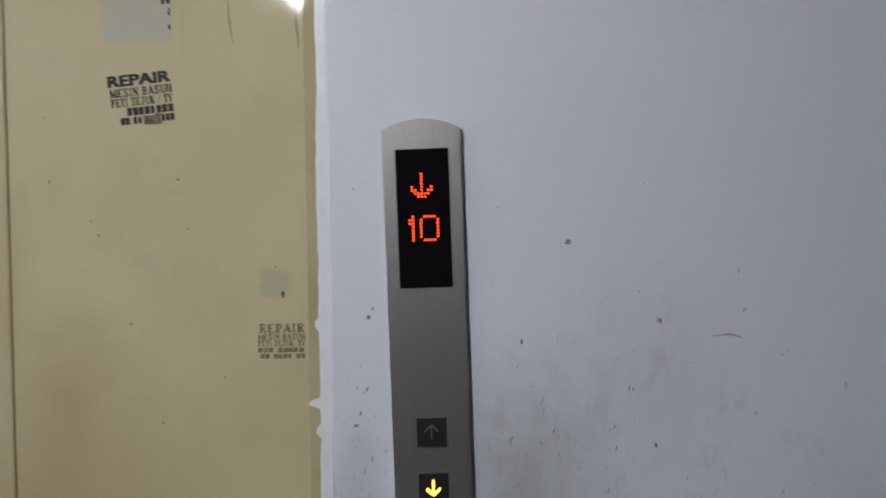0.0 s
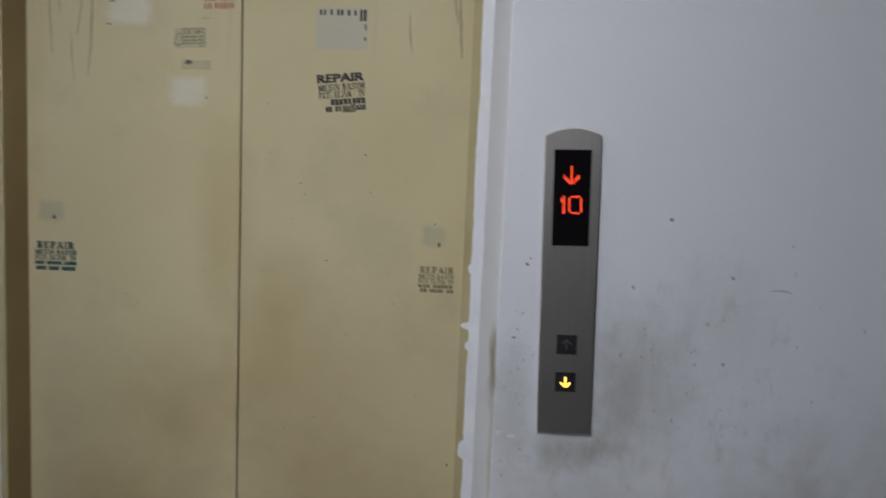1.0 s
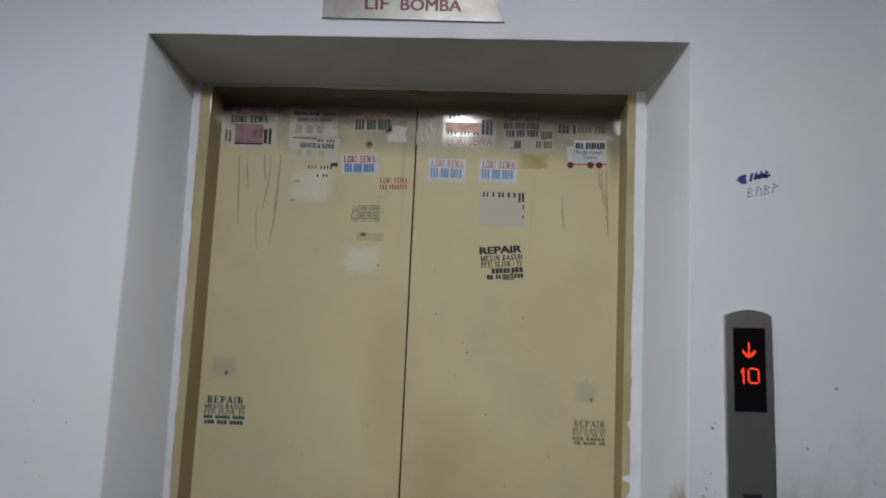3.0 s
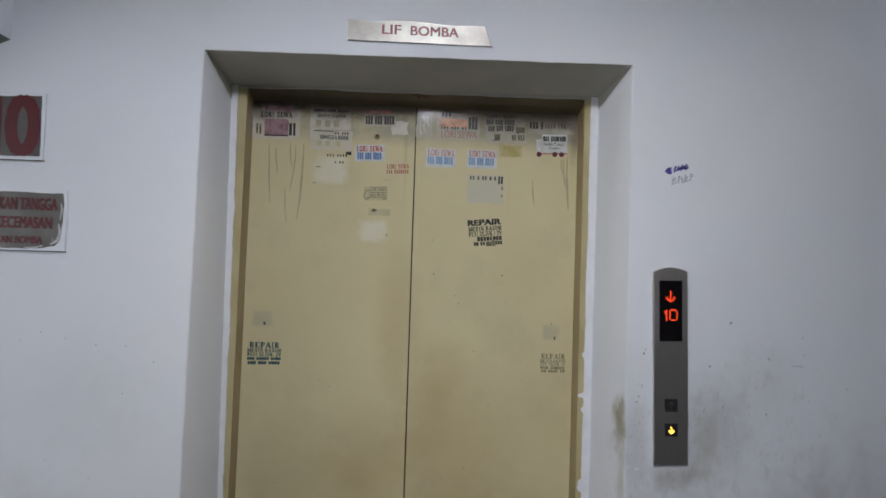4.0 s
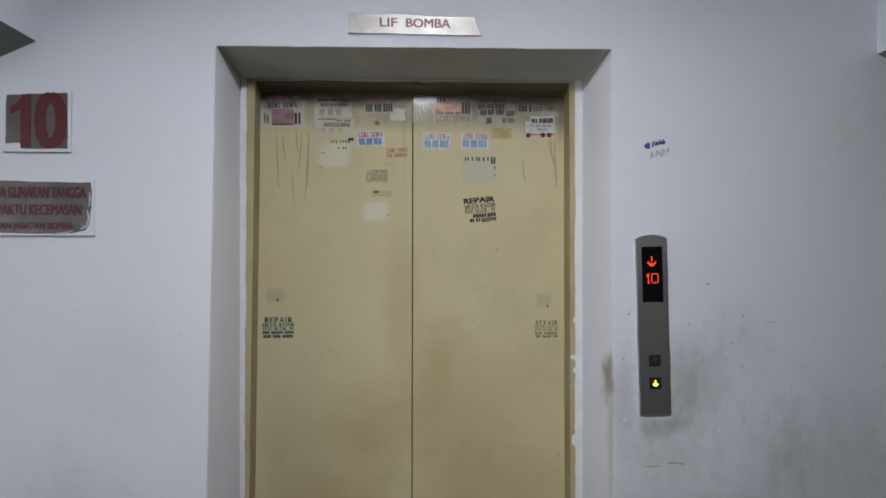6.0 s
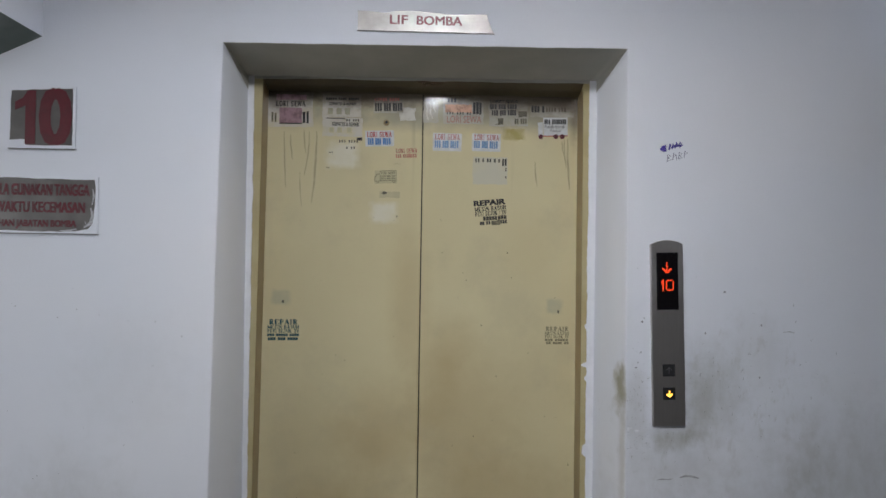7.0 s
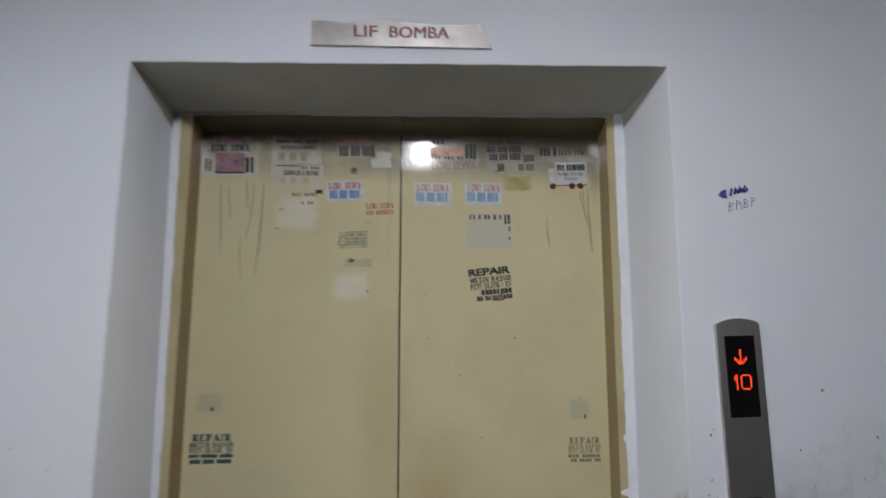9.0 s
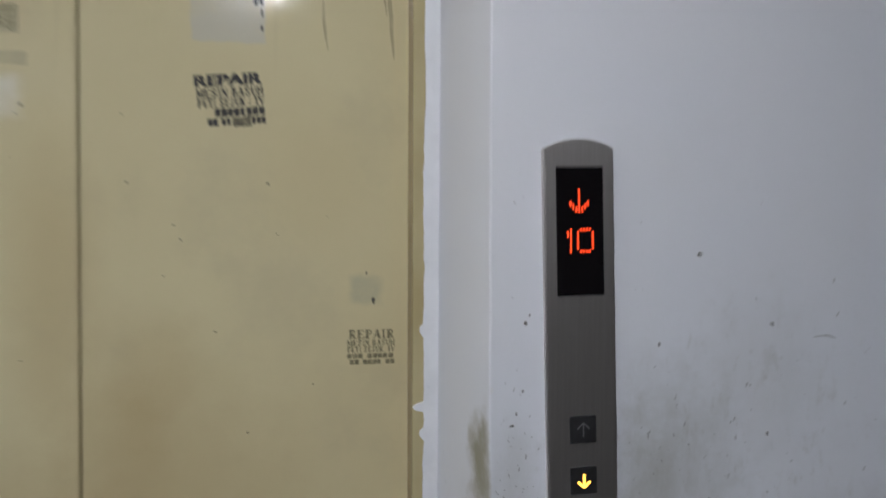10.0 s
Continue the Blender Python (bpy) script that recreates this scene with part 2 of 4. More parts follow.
WHITE = mottled("white sticker paper", (0.64, 0.66, 0.67), (0.53, 0.54, 0.52), 50, 0.4, bump=0.05)
CREAM = door_enamel("yellowed sticker film", True, (0.66, 0.63, 0.57), 0.82, 38, least=0.35)
GREY = door_enamel("grey sticker film", True, (0.50, 0.48, 0.42), 0.80, 34, least=0.25)
GHOST = door_enamel("pale glue ghost", True, (0.80, 0.77, 0.65), 0.75, 12, True)
PALE_FILM = door_enamel("pale greyish sticker film", True, (0.62, 0.60, 0.50), 0.80, 12)
SMEAR = door_enamel("greyish glue ghost", True, (0.42, 0.43, 0.32), 0.50, 16, True)
# white film, whitened further to stand for the lamp's faint reflection by the seam
WHITE_FILM = door_enamel("thin plastic film whitened for lamp glare", True, (0.74, 0.73, 0.68), 0.70, 26, least=0.3)
MAUVE = film("faded mauve print", (0.36, 0.22, 0.25), 0.9)
ORANGE = film("faded orange print", (0.55, 0.27, 0.14), 0.8)
YELLOW = door_enamel("yellow glue stain", True, (0.42, 0.35, 0.12), 0.75, 30, True)
GRIME = film("dark grime", (0.22, 0.21, 0.18), 0.42, 0.7, 60)
SPECK = film("dark fleck", (0.12, 0.115, 0.10), 0.65, 0.7, 200)
FAINT = film("faint fleck", (0.30, 0.295, 0.27), 0.34, 0.7, 90)
DAUB = film("thin white paint smear", (0.70, 0.72, 0.76), 0.62, 0.6, 140)
PEN = mottled("blue-violet marker ink", (0.045, 0.03, 0.26), (0.09, 0.07, 0.34), 120, 0.5, bump=0)
PENCIL = film("pale pencil scrawl", (0.20, 0.21, 0.31), 0.8, 0.6, 200)
DIFFUSER = glow("lamp diffuser", (0.937, 0.937, 0.985), LAMP_STRENGTH)
LAMP_RIM = principled("white lamp rim", (0.75, 0.75, 0.75), 0.4)


# ---- builders ----
def mesh_of(name, bm, material, smooth=False):
    me = bpy.data.meshes.new(name)
    bmesh.ops.recalc_face_normals(bm, faces=bm.faces)
    bm.to_mesh(me)
    bm.free()
    me.materials.append(material)
    if smooth:
        for p in me.polygons:
            p.use_smooth = True
    return me


def part(name, bm, material, parent=None, label="", smooth=False):
    ob = new(name, mesh_of(name, bm, material, smooth))
    if parent:
        ob.parent = parent
    if label:
        tagged(ob, label)
    return ob


def box(x0, x1, y0, y1, z0, z1, bevel=0.0, bm=None):
    bm = bm or bmesh.new()
    got = bmesh.ops.create_cube(bm, size=1.0)
    for v in got["verts"]:
        v.co = Vector(((x0 + x1) / 2 + v.co.x * (x1 - x0), (y0 + y1) / 2 + v.co.y * (y1 - y0), (z0 + z1) / 2 + v.co.z * (z1 - z0)))
    if bevel:
        edges = list({e for v in got["verts"] for e in v.link_edges})
        bmesh.ops.bevel(bm, geom=edges, offset=bevel, segments=2, profile=0.5, affect="EDGES")
    return bm


def sheet(points, y_front, y_back, bm=None):
    """A flat plate with the outline points (x, z), its face at y_front."""
    bm = bm or bmesh.new()
    front = [bm.verts.new((x, y_front, z)) for x, z in points]
    back = [bm.verts.new((x, y_back, z)) for x, z in points]
    bm.faces.new(front)
    bm.faces.new(back[::-1])
    n = len(points)
    for i in range(n):
        bm.faces.new((front[i], back[i], back[(i + 1) % n], front[(i + 1) % n]))
    return bm


def wavy(points, step, amount, scale=20.0, seed=0.0):
    """The closed outline, cut into short steps and shifted a little, like a torn or hand-painted edge."""
    out = []
    for (x0, z0), (x1, z1) in zip(points, points[1:] + points[:1]):
        n = max(1, round(math.hypot(x1 - x0, z1 - z0) / step))
        for i in range(n):
            x, z = x0 + (x1 - x0) * i / n, z0 + (z1 - z0) * i / n
            d = noise.noise_vector((x * scale + seed, z * scale, seed * 1.7))
            out.append((x + d.x * amount, z + d.z * amount))
    return out


def rect(x0, z0, x1, z1):
    return [(x0, z0), (x1, z0), (x1, z1), (x0, z1)]


def lettering(words, x0, z0, x1, z1, y, bold=0.0):
    """A mesh of the words, fitted into the box; bold thickens the strokes by that share of their height."""
    cu = bpy.data.curves.new("lettering", "FONT")
    cu.body, cu.size, cu.resolution_u = words, 1.0, 3
    ob = new("lettering", cu)
    bpy.context.view_layer.update()
    me = bpy.data.meshes.new_from_object(ob.evaluated_get(bpy.context.evaluated_depsgraph_get()))
    bpy.data.objects.remove(ob)
    bpy.data.curves.remove(cu)
    co = np.zeros(len(me.vertices) * 3)
    me.vertices.foreach_get("co", co)
    co = co.reshape(-1, 3)
    lo, hi = co.min(0), co.max(0)
    bm = bmesh.new()
    grow = bold * (z1 - z0) * 1.6
    for k, (dx, dz) in enumerate(((0, 0),) if not bold else ((-1, -0.5), (1, -0.5), (-1, 0.5), (1, 0.5))):
        start = len(bm.verts)
        bm.from_mesh(me)
        bm.verts.ensure_lookup_table()
        for v in bm.verts[start:]:
            u, w = (v.co.x - lo[0]) / (hi[0] - lo[0]), (v.co.y - lo[1]) / (hi[1] - lo[1])
            v.co = Vector((x0 + u * (x1 - x0) + dx * grow, y - 0.00006 * k, z0 + w * (z1 - z0) + dz * grow))
    bpy.data.meshes.remove(me)
    return bm


def foot(x, y, half=0.20):
    return [(x - half, y), (x + half, y)], 0.09


STEM = 0.25
SERIF = {
    "I": [([(0.5, 0), (0.5, 1)], STEM), foot(0.5, 0.045, 0.34), foot(0.5, 0.955, 0.34)],
    "L": [([(0.3, 0), (0.3, 1)], STEM), foot(0.3, 0.955), ([(0.1, 0.045), (0.92, 0.045)], 0.09), ([(0.88, 0), (0.88, 0.3)], 0.09)],
    "E": [([(0.3, 0), (0.3, 1)], STEM), ([(0.1, 0.045), (0.9, 0.045)], 0.09), ([(0.3, 0.5), (0.7, 0.5)], 0.09), ([(0.1, 0.955), (0.88, 0.955)], 0.09), ([(0.87, 0), (0.87, 0.28)], 0.09), ([(0.84, 0.74), (0.84, 1)], 0.09)],
    "P": [([(0.3, 0), (0.3, 1)], STEM), foot(0.3, 0.045, 0.26), ([(0.08, 0.95), (0.58, 0.95), (0.78, 0.86), (0.80, 0.66), (0.62, 0.50), (0.3, 0.48)], 0.14)],
    "R": [([(0.3, 0), (0.3, 1)], STEM), foot(0.3, 0.045, 0.24), ([(0.08, 0.95), (0.58, 0.95), (0.76, 0.86), (0.78, 0.68), (0.62, 0.54), (0.3, 0.52)], 0.14), ([(0.52, 0.52), (0.80, 0.03)], 0.20), foot(0.86, 0.045, 0.12)],
    "B": [([(0.3, 0), (0.3, 1)], STEM), ([(0.08, 0.95), (0.56, 0.95), (0.72, 0.86), (0.70, 0.64), (0.56, 0.53), (0.3, 0.53)], 0.13), ([(0.5, 0.53), (0.76, 0.42), (0.80, 0.20), (0.62, 0.05), (0.08, 0.05)], 0.13)],
    "A": [([(0.16, 0), (0.48, 1)], 0.10), ([(0.46, 1), (0.80, 0)], 0.24), ([(0.26, 0.32), (0.68, 0.32)], 0.09), foot(0.14, 0.045, 0.14), foot(0.82, 0.045, 0.18)],
    "O": [([(0.5, 0.96), (0.22, 0.84), (0.14, 0.5), (0.22, 0.16), (0.5, 0.04), (0.78, 0.16), (0.86, 0.5), (0.78, 0.84), (0.5, 0.96)], 0.19)],
    "S": [([(0.82, 0.74), (0.70, 0.93), (0.42, 0.95), (0.22, 0.80), (0.30, 0.60), (0.68, 0.42), (0.80, 0.22), (0.62, 0.05), (0.34, 0.05), (0.18, 0.26)], 0.17)],
    "W": [([(0.08, 1), (0.28, 0)], 0.20), ([(0.28, 0), (0.48, 0.95)], 0.08), ([(0.46, 1), (0.70, 0)], 0.20), ([(0.70, 0), (0.92, 1)], 0.08), foot(0.1, 0.955, 0.12), foot(0.9, 0.955, 0.10)],
    "M": [([(0.14, 0), (0.14, 1)], 0.09), ([(0.14, 1), (0.48, 0.08)], 0.20), ([(0.48, 0.08), (0.80, 1)], 0.08), ([(0.82, 0), (0.82, 1)], 0.22), foot(0.14, 0.045, 0.14), foot(0.82, 0.045, 0.17)],
    "N": [([(0.16, 0), (0.16, 1)], 0.09), ([(0.18, 1), (0.82, 0)], 0.22), ([(0.84, 0), (0.84, 1)], 0.09), foot(0.16, 0.045, 0.16), foot(0.84, 0.955, 0.16)],
    "U": [([(0.24, 1), (0.24, 0.28), (0.36, 0.07), (0.62, 0.05), (0.80, 0.28), (0.80, 1)], 0.15), ([(0.22, 0.25), (0.22, 1)], 0.22), foot(0.22, 0.955, 0.18), foot(0.80, 0.955, 0.14)],
    "H": [([(0.22, 0), (0.22, 1)], 0.23), ([(0.78, 0), (0.78, 1)], 0.23), ([(0.22, 0.5), (0.78, 0.5)], 0.10), foot(0.22, 0.045), foot(0.78, 0.045), foot(0.22, 0.955), foot(0.78, 0.955)],
    "T": [([(0.5, 0), (0.5, 1)], STEM), foot(0.5, 0.045, 0.26), foot(0.5, 0.955, 0.42), ([(0.12, 0.7), (0.12, 1)], 0.09), ([(0.88, 0.7), (0.88, 1)], 0.09)],
    "J": [([(0.60, 1), (0.60, 0.25), (0.48, 0.06), (0.28, 0.08), (0.18, 0.26)], 0.18), foot(0.58, 0.955, 0.26)],
    "K": [([(0.25, 0), (0.25, 1)], STEM), ([(0.35, 0.42), (0.80, 0.97)], 0.10), ([(0.46, 0.56), (0.82, 0)], 0.22), foot(0.25, 0.045), foot(0.25, 0.955), foot(0.82, 0.955, 0.15)],
    "V": [([(0.14, 1), (0.50, 0)], 0.24), ([(0.50, 0), (0.86, 1)], 0.10), foot(0.14, 0.955, 0.16), foot(0.86, 0.955, 0.13)],
    ",": [([(0.40, 0.16), (0.28, -0.14)], 0.22)],
    "/": [([(0.20, 0), (0.80, 1)], 0.14)],
}


def slab_lettering(words, x0, z0, x1, z1, y):
    """Bold condensed letters with feet, fitted into the box, as old rubber stamps and printed labels have them."""
    bm = bmesh.new()
    wide = {" ": 0.55, "I": 0.62, ",": 0.45, "/": 0.6, "M": 1.2, "W": 1.25}
    unit = (x1 - x0) / sum(wide.get(c, 1.0) for c in words)
    x, high = x0, z1 - z0
    for c in words:
        w = wide.get(c, 1.0) * unit
        for k, (points, thick) in enumerate(SERIF.get(c, [])):
            start = len(bm.verts)
            ribbon(points, thick * 1.32, 0.0, False, bm)
            bm.verts.ensure_lookup_table()
            for v in bm.verts[start:]:
                v.co = Vector((x + v.co.x * w, y - 0.00002 * k, z0 + v.co.z * high))
        x += w
    return bm


def bars(counts, x0, z0, x1, z1, y, fill=0.62):
    """Plain bars for writing that is not spelt out: counts gives the bars of each word."""
    bm = bmesh.new()
    total = sum(counts) + 0.7 * (len(counts) - 1)
    w, x = (x1 - x0) / total, x0
    for n, c in enumerate(counts):
        for k in range(c):
            a = min(0.90, fill * (0.98 + 0.35 * noise.noise((x * 90, z0 * 90, 3))))
            lo, hi = (0.10 * (z1 - z0) * noise.noise((x * 70, z0 * 50, q)) for q in (1, 5))
            vs = [bm.verts.new((x + u * w * a, y, v)) for u, v in ((0, z0 + lo), (1, z0 + lo * 0.5), (1, z1 + hi), (0, z1 + hi * 0.6))]
            bm.faces.new(vs)
            x += w
        x += 0.7 * w
    return bm


def ribbon(points, width, y, taper=True, bm=None):
    """A flat stroke along points (x, z)."""
    bm = bm or bmesh.new()
    rows = []
    n = len(points)
    for i, (x, z) in enumerate(points):
        a, b = points[max(i - 1, 0)], points[min(i + 1, n - 1)]
        dx, dz = b[0] - a[0], b[1] - a[1]
        k = width / 2 / max(math.hypot(dx, dz), 1e-9) * (math.sin(math.pi * (0.12 + 0.76 * i / max(n - 1, 1))) if taper else 1)
        rows.append((bm.verts.new((x - dz * k, y, z + dx * k)), bm.verts.new((x + dz * k, y, z - dx * k))))
    for (a, b), (c, d) in zip(rows, rows[1:]):
        bm.faces.new((a, b, d, c))
    return bm


# ---- large structure ----
def outline(grow, deep, seed):
    """The opening's edge from the floor up, over and down, with the uneven hand of plaster.
    deep runs from 0 at the wall's face to 1 at the steel frame; the outer edge leans, the inner one hardly."""
    pts = []
    left = (-0.5905 + 0.0520 * deep, -0.5615 + 0.0125 * deep)      # at the floor, at the top
    right = (0.5620 - 0.0400 * deep, 0.5545 - 0.0300 * deep)
    tops = (2.150 - 0.032 * deep, 2.161 - 0.034 * deep)
    for i in range(61):
        s = i / 60
        pts.append((left[0] + (left[1] - left[0]) * s - grow + 0.0016 * noise.noise((seed, s * 31, 1)), s * (tops[0] + grow)))
    for i in range(1, 40):
        s = i / 40
        pts.append((left[1] - grow + s * (right[1] - left[1] + 2 * grow), tops[0] + (tops[1] - tops[0]) * s + grow + 0.0022 * noise.noise((seed + 5, s * 17, 2))))
    for i in range(61):
        s = 1 - i / 60
        pts.append((right[0] + (right[1] - right[0]) * s + grow + 0.0016 * noise.noise((seed + 9, s * 31, 3)), s * (tops[1] + grow)))
    return pts


def build_lift_wall():
    bm = bmesh.new()
    rings = []
    for y, grow, deep in ((0.0, 0.003, 0.0), (0.0009, 0.0009, 0.0), (0.003, 0.0, 0.0), (0.10, 0.0, 0.5), (FRAME_Y, 0.0, 1.0), (0.34, 0.0, 1.0)):
        rings.append([bm.verts.new((x, y, z)) for x, z in outline(grow, deep, 3.0)])
    for a, b in zip(rings, rings[1:]):
        for i in range(len(a) - 1):
            f = bm.faces.new((a[i], a[i + 1], b[i + 1], b[i]))
            f.smooth = True
    for ring, y in ((rings[0], 0.0), (rings[-1], 0.34)):
        corner = [bm.verts.new((x, y, z)) for x, z in ((EAST, FLOOR), (EAST, CEIL), (WEST, CEIL), (WEST, FLOOR))]
        bm.faces.new(ring + corner)
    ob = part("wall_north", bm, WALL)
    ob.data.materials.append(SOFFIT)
    # downward faces take the soffit colour, which has shade mixed in
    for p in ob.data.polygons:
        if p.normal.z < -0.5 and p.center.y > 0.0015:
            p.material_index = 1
    return tagged(ob, "white painted plaster wall with smudges round the lift opening", "wall", kind="structure")


wall_north = build_lift_wall()


def soffit_lap(x_out, x_in, z_out, z_in, lap, seed):
    """The soffit's shade-darkened colour carried a little way down the side of the reveal, deeper towards the frame."""
    bm = bmesh.new()
    side = 1 if x_out > 0 else -1
    rows = []
    for i in range(21):
        u = i / 20
        x, y = x_out + (x_in - x_out) * u - side * 0.0022, 0.006 + (FRAME_Y - 0.011) * u
        top = z_out + (z_in - z_out) * u - 0.001
        low = top - lap * u - 0.004 * u * (1 + noise.noise((seed, u * 7, 2)))
        rows.append((bm.verts.new((x, y, top)), bm.verts.new((x, y, low - 0.002))))
    for a, b in zip(rows, rows[1:]):
        bm.faces.new((a[0], b[0], b[1], a[1]))
    return bm


part("dark_lap", soffit_lap(-0.5615, -0.549, 2.150, 2.118, 0.036, 2.0), SOFFIT, wall_north, "soffit colour, darkened for shade, lapping onto the reveal")
part("dark_lap", soffit_lap(0.5545, 0.5245, 2.161, 2.127, 0.030, 6.0), SOFFIT, wall_north, "soffit colour, darkened for shade, lapping onto the reveal")


def plaster_lip():
    """The rough lower edge of the soffit's plaster, smeared over the front of the steel head."""
    low = []
    for i in range(121):
        u = i / 120
        x = -0.546 + 1.068 * u
        d = 0.0035 * noise.noise((x * 5, 3, 1)) + 0.0022 * noise.noise((x * 17, 6, 1)) + 0.0010 * noise.noise((x * 55, 9, 1))
        low.append((x, 2.1115 + 0.008 * u + d))
    return sheet(low + [(0.522, 2.134), (-0.546, 2.126)], FRAME_Y - 0.0025, FRAME_Y + 0.0008)


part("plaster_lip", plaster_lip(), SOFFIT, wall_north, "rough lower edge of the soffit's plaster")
# the gap in this unseen wall is added to let the west lamp in
bm = bmesh.new()
for y0, y1, z0, z1 in ((SOUTH, -2.30, FLOOR, CEIL), (-2.30, -1.00, FLOOR, 0.90), (-2.30, -1.00, 2.00, CEIL), (-1.00, 0.34, FLOOR, CEIL)):
    box(WEST - 0.15, WEST, y0, y1, z0, z1, 0, bm)
tagged(part("wall_west", bm, CEMENT), "grey cement side wall with a gap added for the west light", "wall", kind="structure")
for name, dims in (("wall_east", (EAST, EAST + 0.15, SOUTH, 0.34, FLOOR, CEIL)),
                   ("wall_south", (WEST - 0.15, EAST + 0.15, SOUTH - 0.15, SOUTH, FLOOR, CEIL))):
    tagged(part(name, box(*dims), CEMENT), "plain grey cement lobby wall", "wall", kind="structure")
tagged(part("floor", box(WEST - 0.15, EAST + 0.15, SOUTH - 0.15, 0.6, -0.12, FLOOR), FLOOR_M), "plain grey cement lobby floor", "floor", kind="structure")
tagged(part("ceiling", box(WEST - 0.15, EAST + 0.15, SOUTH - 0.15, 0.34, CEIL, CEIL + 0.12), CEMENT), "plain grey cement lobby ceiling", "ceiling", kind="structure")
tagged(part("shaft_wall", box(-0.75, 0.75, 0.42, 0.5, FLOOR, CEIL), DARK), "dark lift shaft behind the closed doors", "wall", kind="structure")


def build_beam(x_in, x_out, z_in, z_low, label):
    """A boxed-in beam that runs from the lift wall over the lobby, with a splayed underside."""
    side = 1 if x_out > x_in else -1
    xs = [(x_in, CEIL), (x_in, z_in), (x_in + side * 0.22, z_low), (x_out, z_low), (x_out, CEIL)]
    if side < 0:
        xs = xs[::-1]
    ob = part("beam", sheet(xs, -2.6, 0.0), PLAIN)
    ob.data.materials.append(BEAM_M)
    for p in ob.data.polygons:
        if p.normal.z < -0.5:
            p.material_index = 1
    return tagged(ob, label, "beam", kind="structure")


build_beam(-1.046, WEST, 2.154, 2.050, "white boxed beam with a dark green underside")
build_beam(1.347, EAST, 2.163, 2.055, "white boxed beam with a dark grey underside")


# ---- the lift doors and their steel frame ----
frame_ob = tagged(new("lift_door_frame"), "beige enamelled steel frame round the lift doors", "door frame", kind="structure")


def leaning(bm, lean):
    """Tips an upright piece about the head, by lean metres in each metre down."""
    for v in bm.verts:
        v.co.x += lean * (HEAD - v.co.z)
    return bm


for x0, x1, lean in ((-0.60, JAMB_L, -0.0085), (JAMB_R, 0.60, 0.0015)):
    # the jamb is coloured darker than its facing
    jamb = part("jamb", leaning(box(x0, x1, FRAME_Y + 0.004, 0.330, FLOOR, HEAD + 0.07, 0.001), lean), BRONZE, frame_ob, "steel jamb, darker olive-brown than its facing")
    part("facing", leaning(box(x0, x1, FRAME_Y + 0.001, FRAME_Y + 0.005, FLOOR, HEAD + 0.036, 0.001), lean), JAMB, jamb, "beige enamelled facing strip")
bm = bmesh.new()
ends = [[bm.verts.new((x, y, z)) for y, z in ((FRAME_Y + 0.002, 2.118), (0.230, 2.104), (0.270, HEAD + 0.008), (0.270, 2.160), (FRAME_Y + 0.002, 2.160))] for x in (JAMB_L, JAMB_R)]
bm.faces.new(ends[0])
bm.faces.new(ends[1][::-1])
for i in range(5):
    bm.faces.new((ends[0][i], ends[1][i], ends[1][(i + 1) % 5], ends[0][(i + 1) % 5]))
head = part("head", bm, HEAD_M, frame_ob, "olive-brown enamelled steel head, darkened for shade")


def head_patch(x0, x1, deep, seed):
    """Paint daubed on the head's front edge and its sloping underside."""
    bm = bmesh.new()
    rows = []
    for i in range(25):
        u = i / 24
        x = x0 + (x1 - x0) * u
        e = deep * (0.35 + 0.65 * math.sin(math.pi * u) ** 0.5) * (1 + 0.5 * noise.noise((seed, u * 6, 1)))
        rows.append([bm.verts.new(v) for v in ((x, FRAME_Y + 0.0012, 2.134), (x, FRAME_Y + 0.0012, 2.1172), (x, FRAME_Y + 0.0012 + e, 2.1172 - e * 0.5))])
    for a, b in zip(rows, rows[1:]):
        for k in (0, 1):
            bm.faces.new((a[k], b[k], b[k + 1], a[k + 1]))
    return bm


part("paint_patch", head_patch(-0.030, 0.052, 0.018, 1.0), RED_PATCH, head, "faded red paint patch")
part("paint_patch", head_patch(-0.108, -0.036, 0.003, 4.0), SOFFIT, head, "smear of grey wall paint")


def build_leaf(name, x0, x1, label):
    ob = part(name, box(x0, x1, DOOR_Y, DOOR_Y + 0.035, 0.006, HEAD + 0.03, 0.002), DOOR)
    return tagged(ob, label, "door", group="lift doors", kind="structure")


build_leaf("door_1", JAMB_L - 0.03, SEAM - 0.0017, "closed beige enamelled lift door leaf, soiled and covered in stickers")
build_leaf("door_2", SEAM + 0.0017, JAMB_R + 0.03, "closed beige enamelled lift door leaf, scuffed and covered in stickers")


def paint_edge(x_wall, x_edge, seed):
    """The white band brushed over the frame's outer edge, with a wandering rim."""
    side = 1 if x_edge > x_wall else -1
    pts = [(x_wall, 0.002), (x_wall, 2.128)]
    for i in range(520):
        z = 2.128 - i * 2.126 / 519
        w = 0.0030 * noise.noise((seed, z * 6, 0)) + 0.0022 * noise.noise((seed, z * 23, 4)) + 0.0012 * noise.noise((seed, z * 60, 7))
        for zc, reach, tall in ((1.247, 0.017, 0.006), (1.205, 0.006, 0.008), (0.985, 0.011, 0.020), (1.365, 0.005, 0.009)):
            if seed > 5 and abs(z - zc) < tall:
                w += reach * (1 - ((z - zc) / tall) ** 4)
        pts.append((x_edge + side * w, z))
    bm = sheet(pts if side < 0 else pts[::-1], FRAME_Y - 0.003, FRAME_Y + 0.003)
    ob = part("trim", bm, FRESH)
    return tagged(ob, "uneven white paint band along the steel frame", "trim", kind="structure")


paint_edge(-0.565, -0.5295, 2.0)
paint_edge(0.540, 0.5015, 8.0)

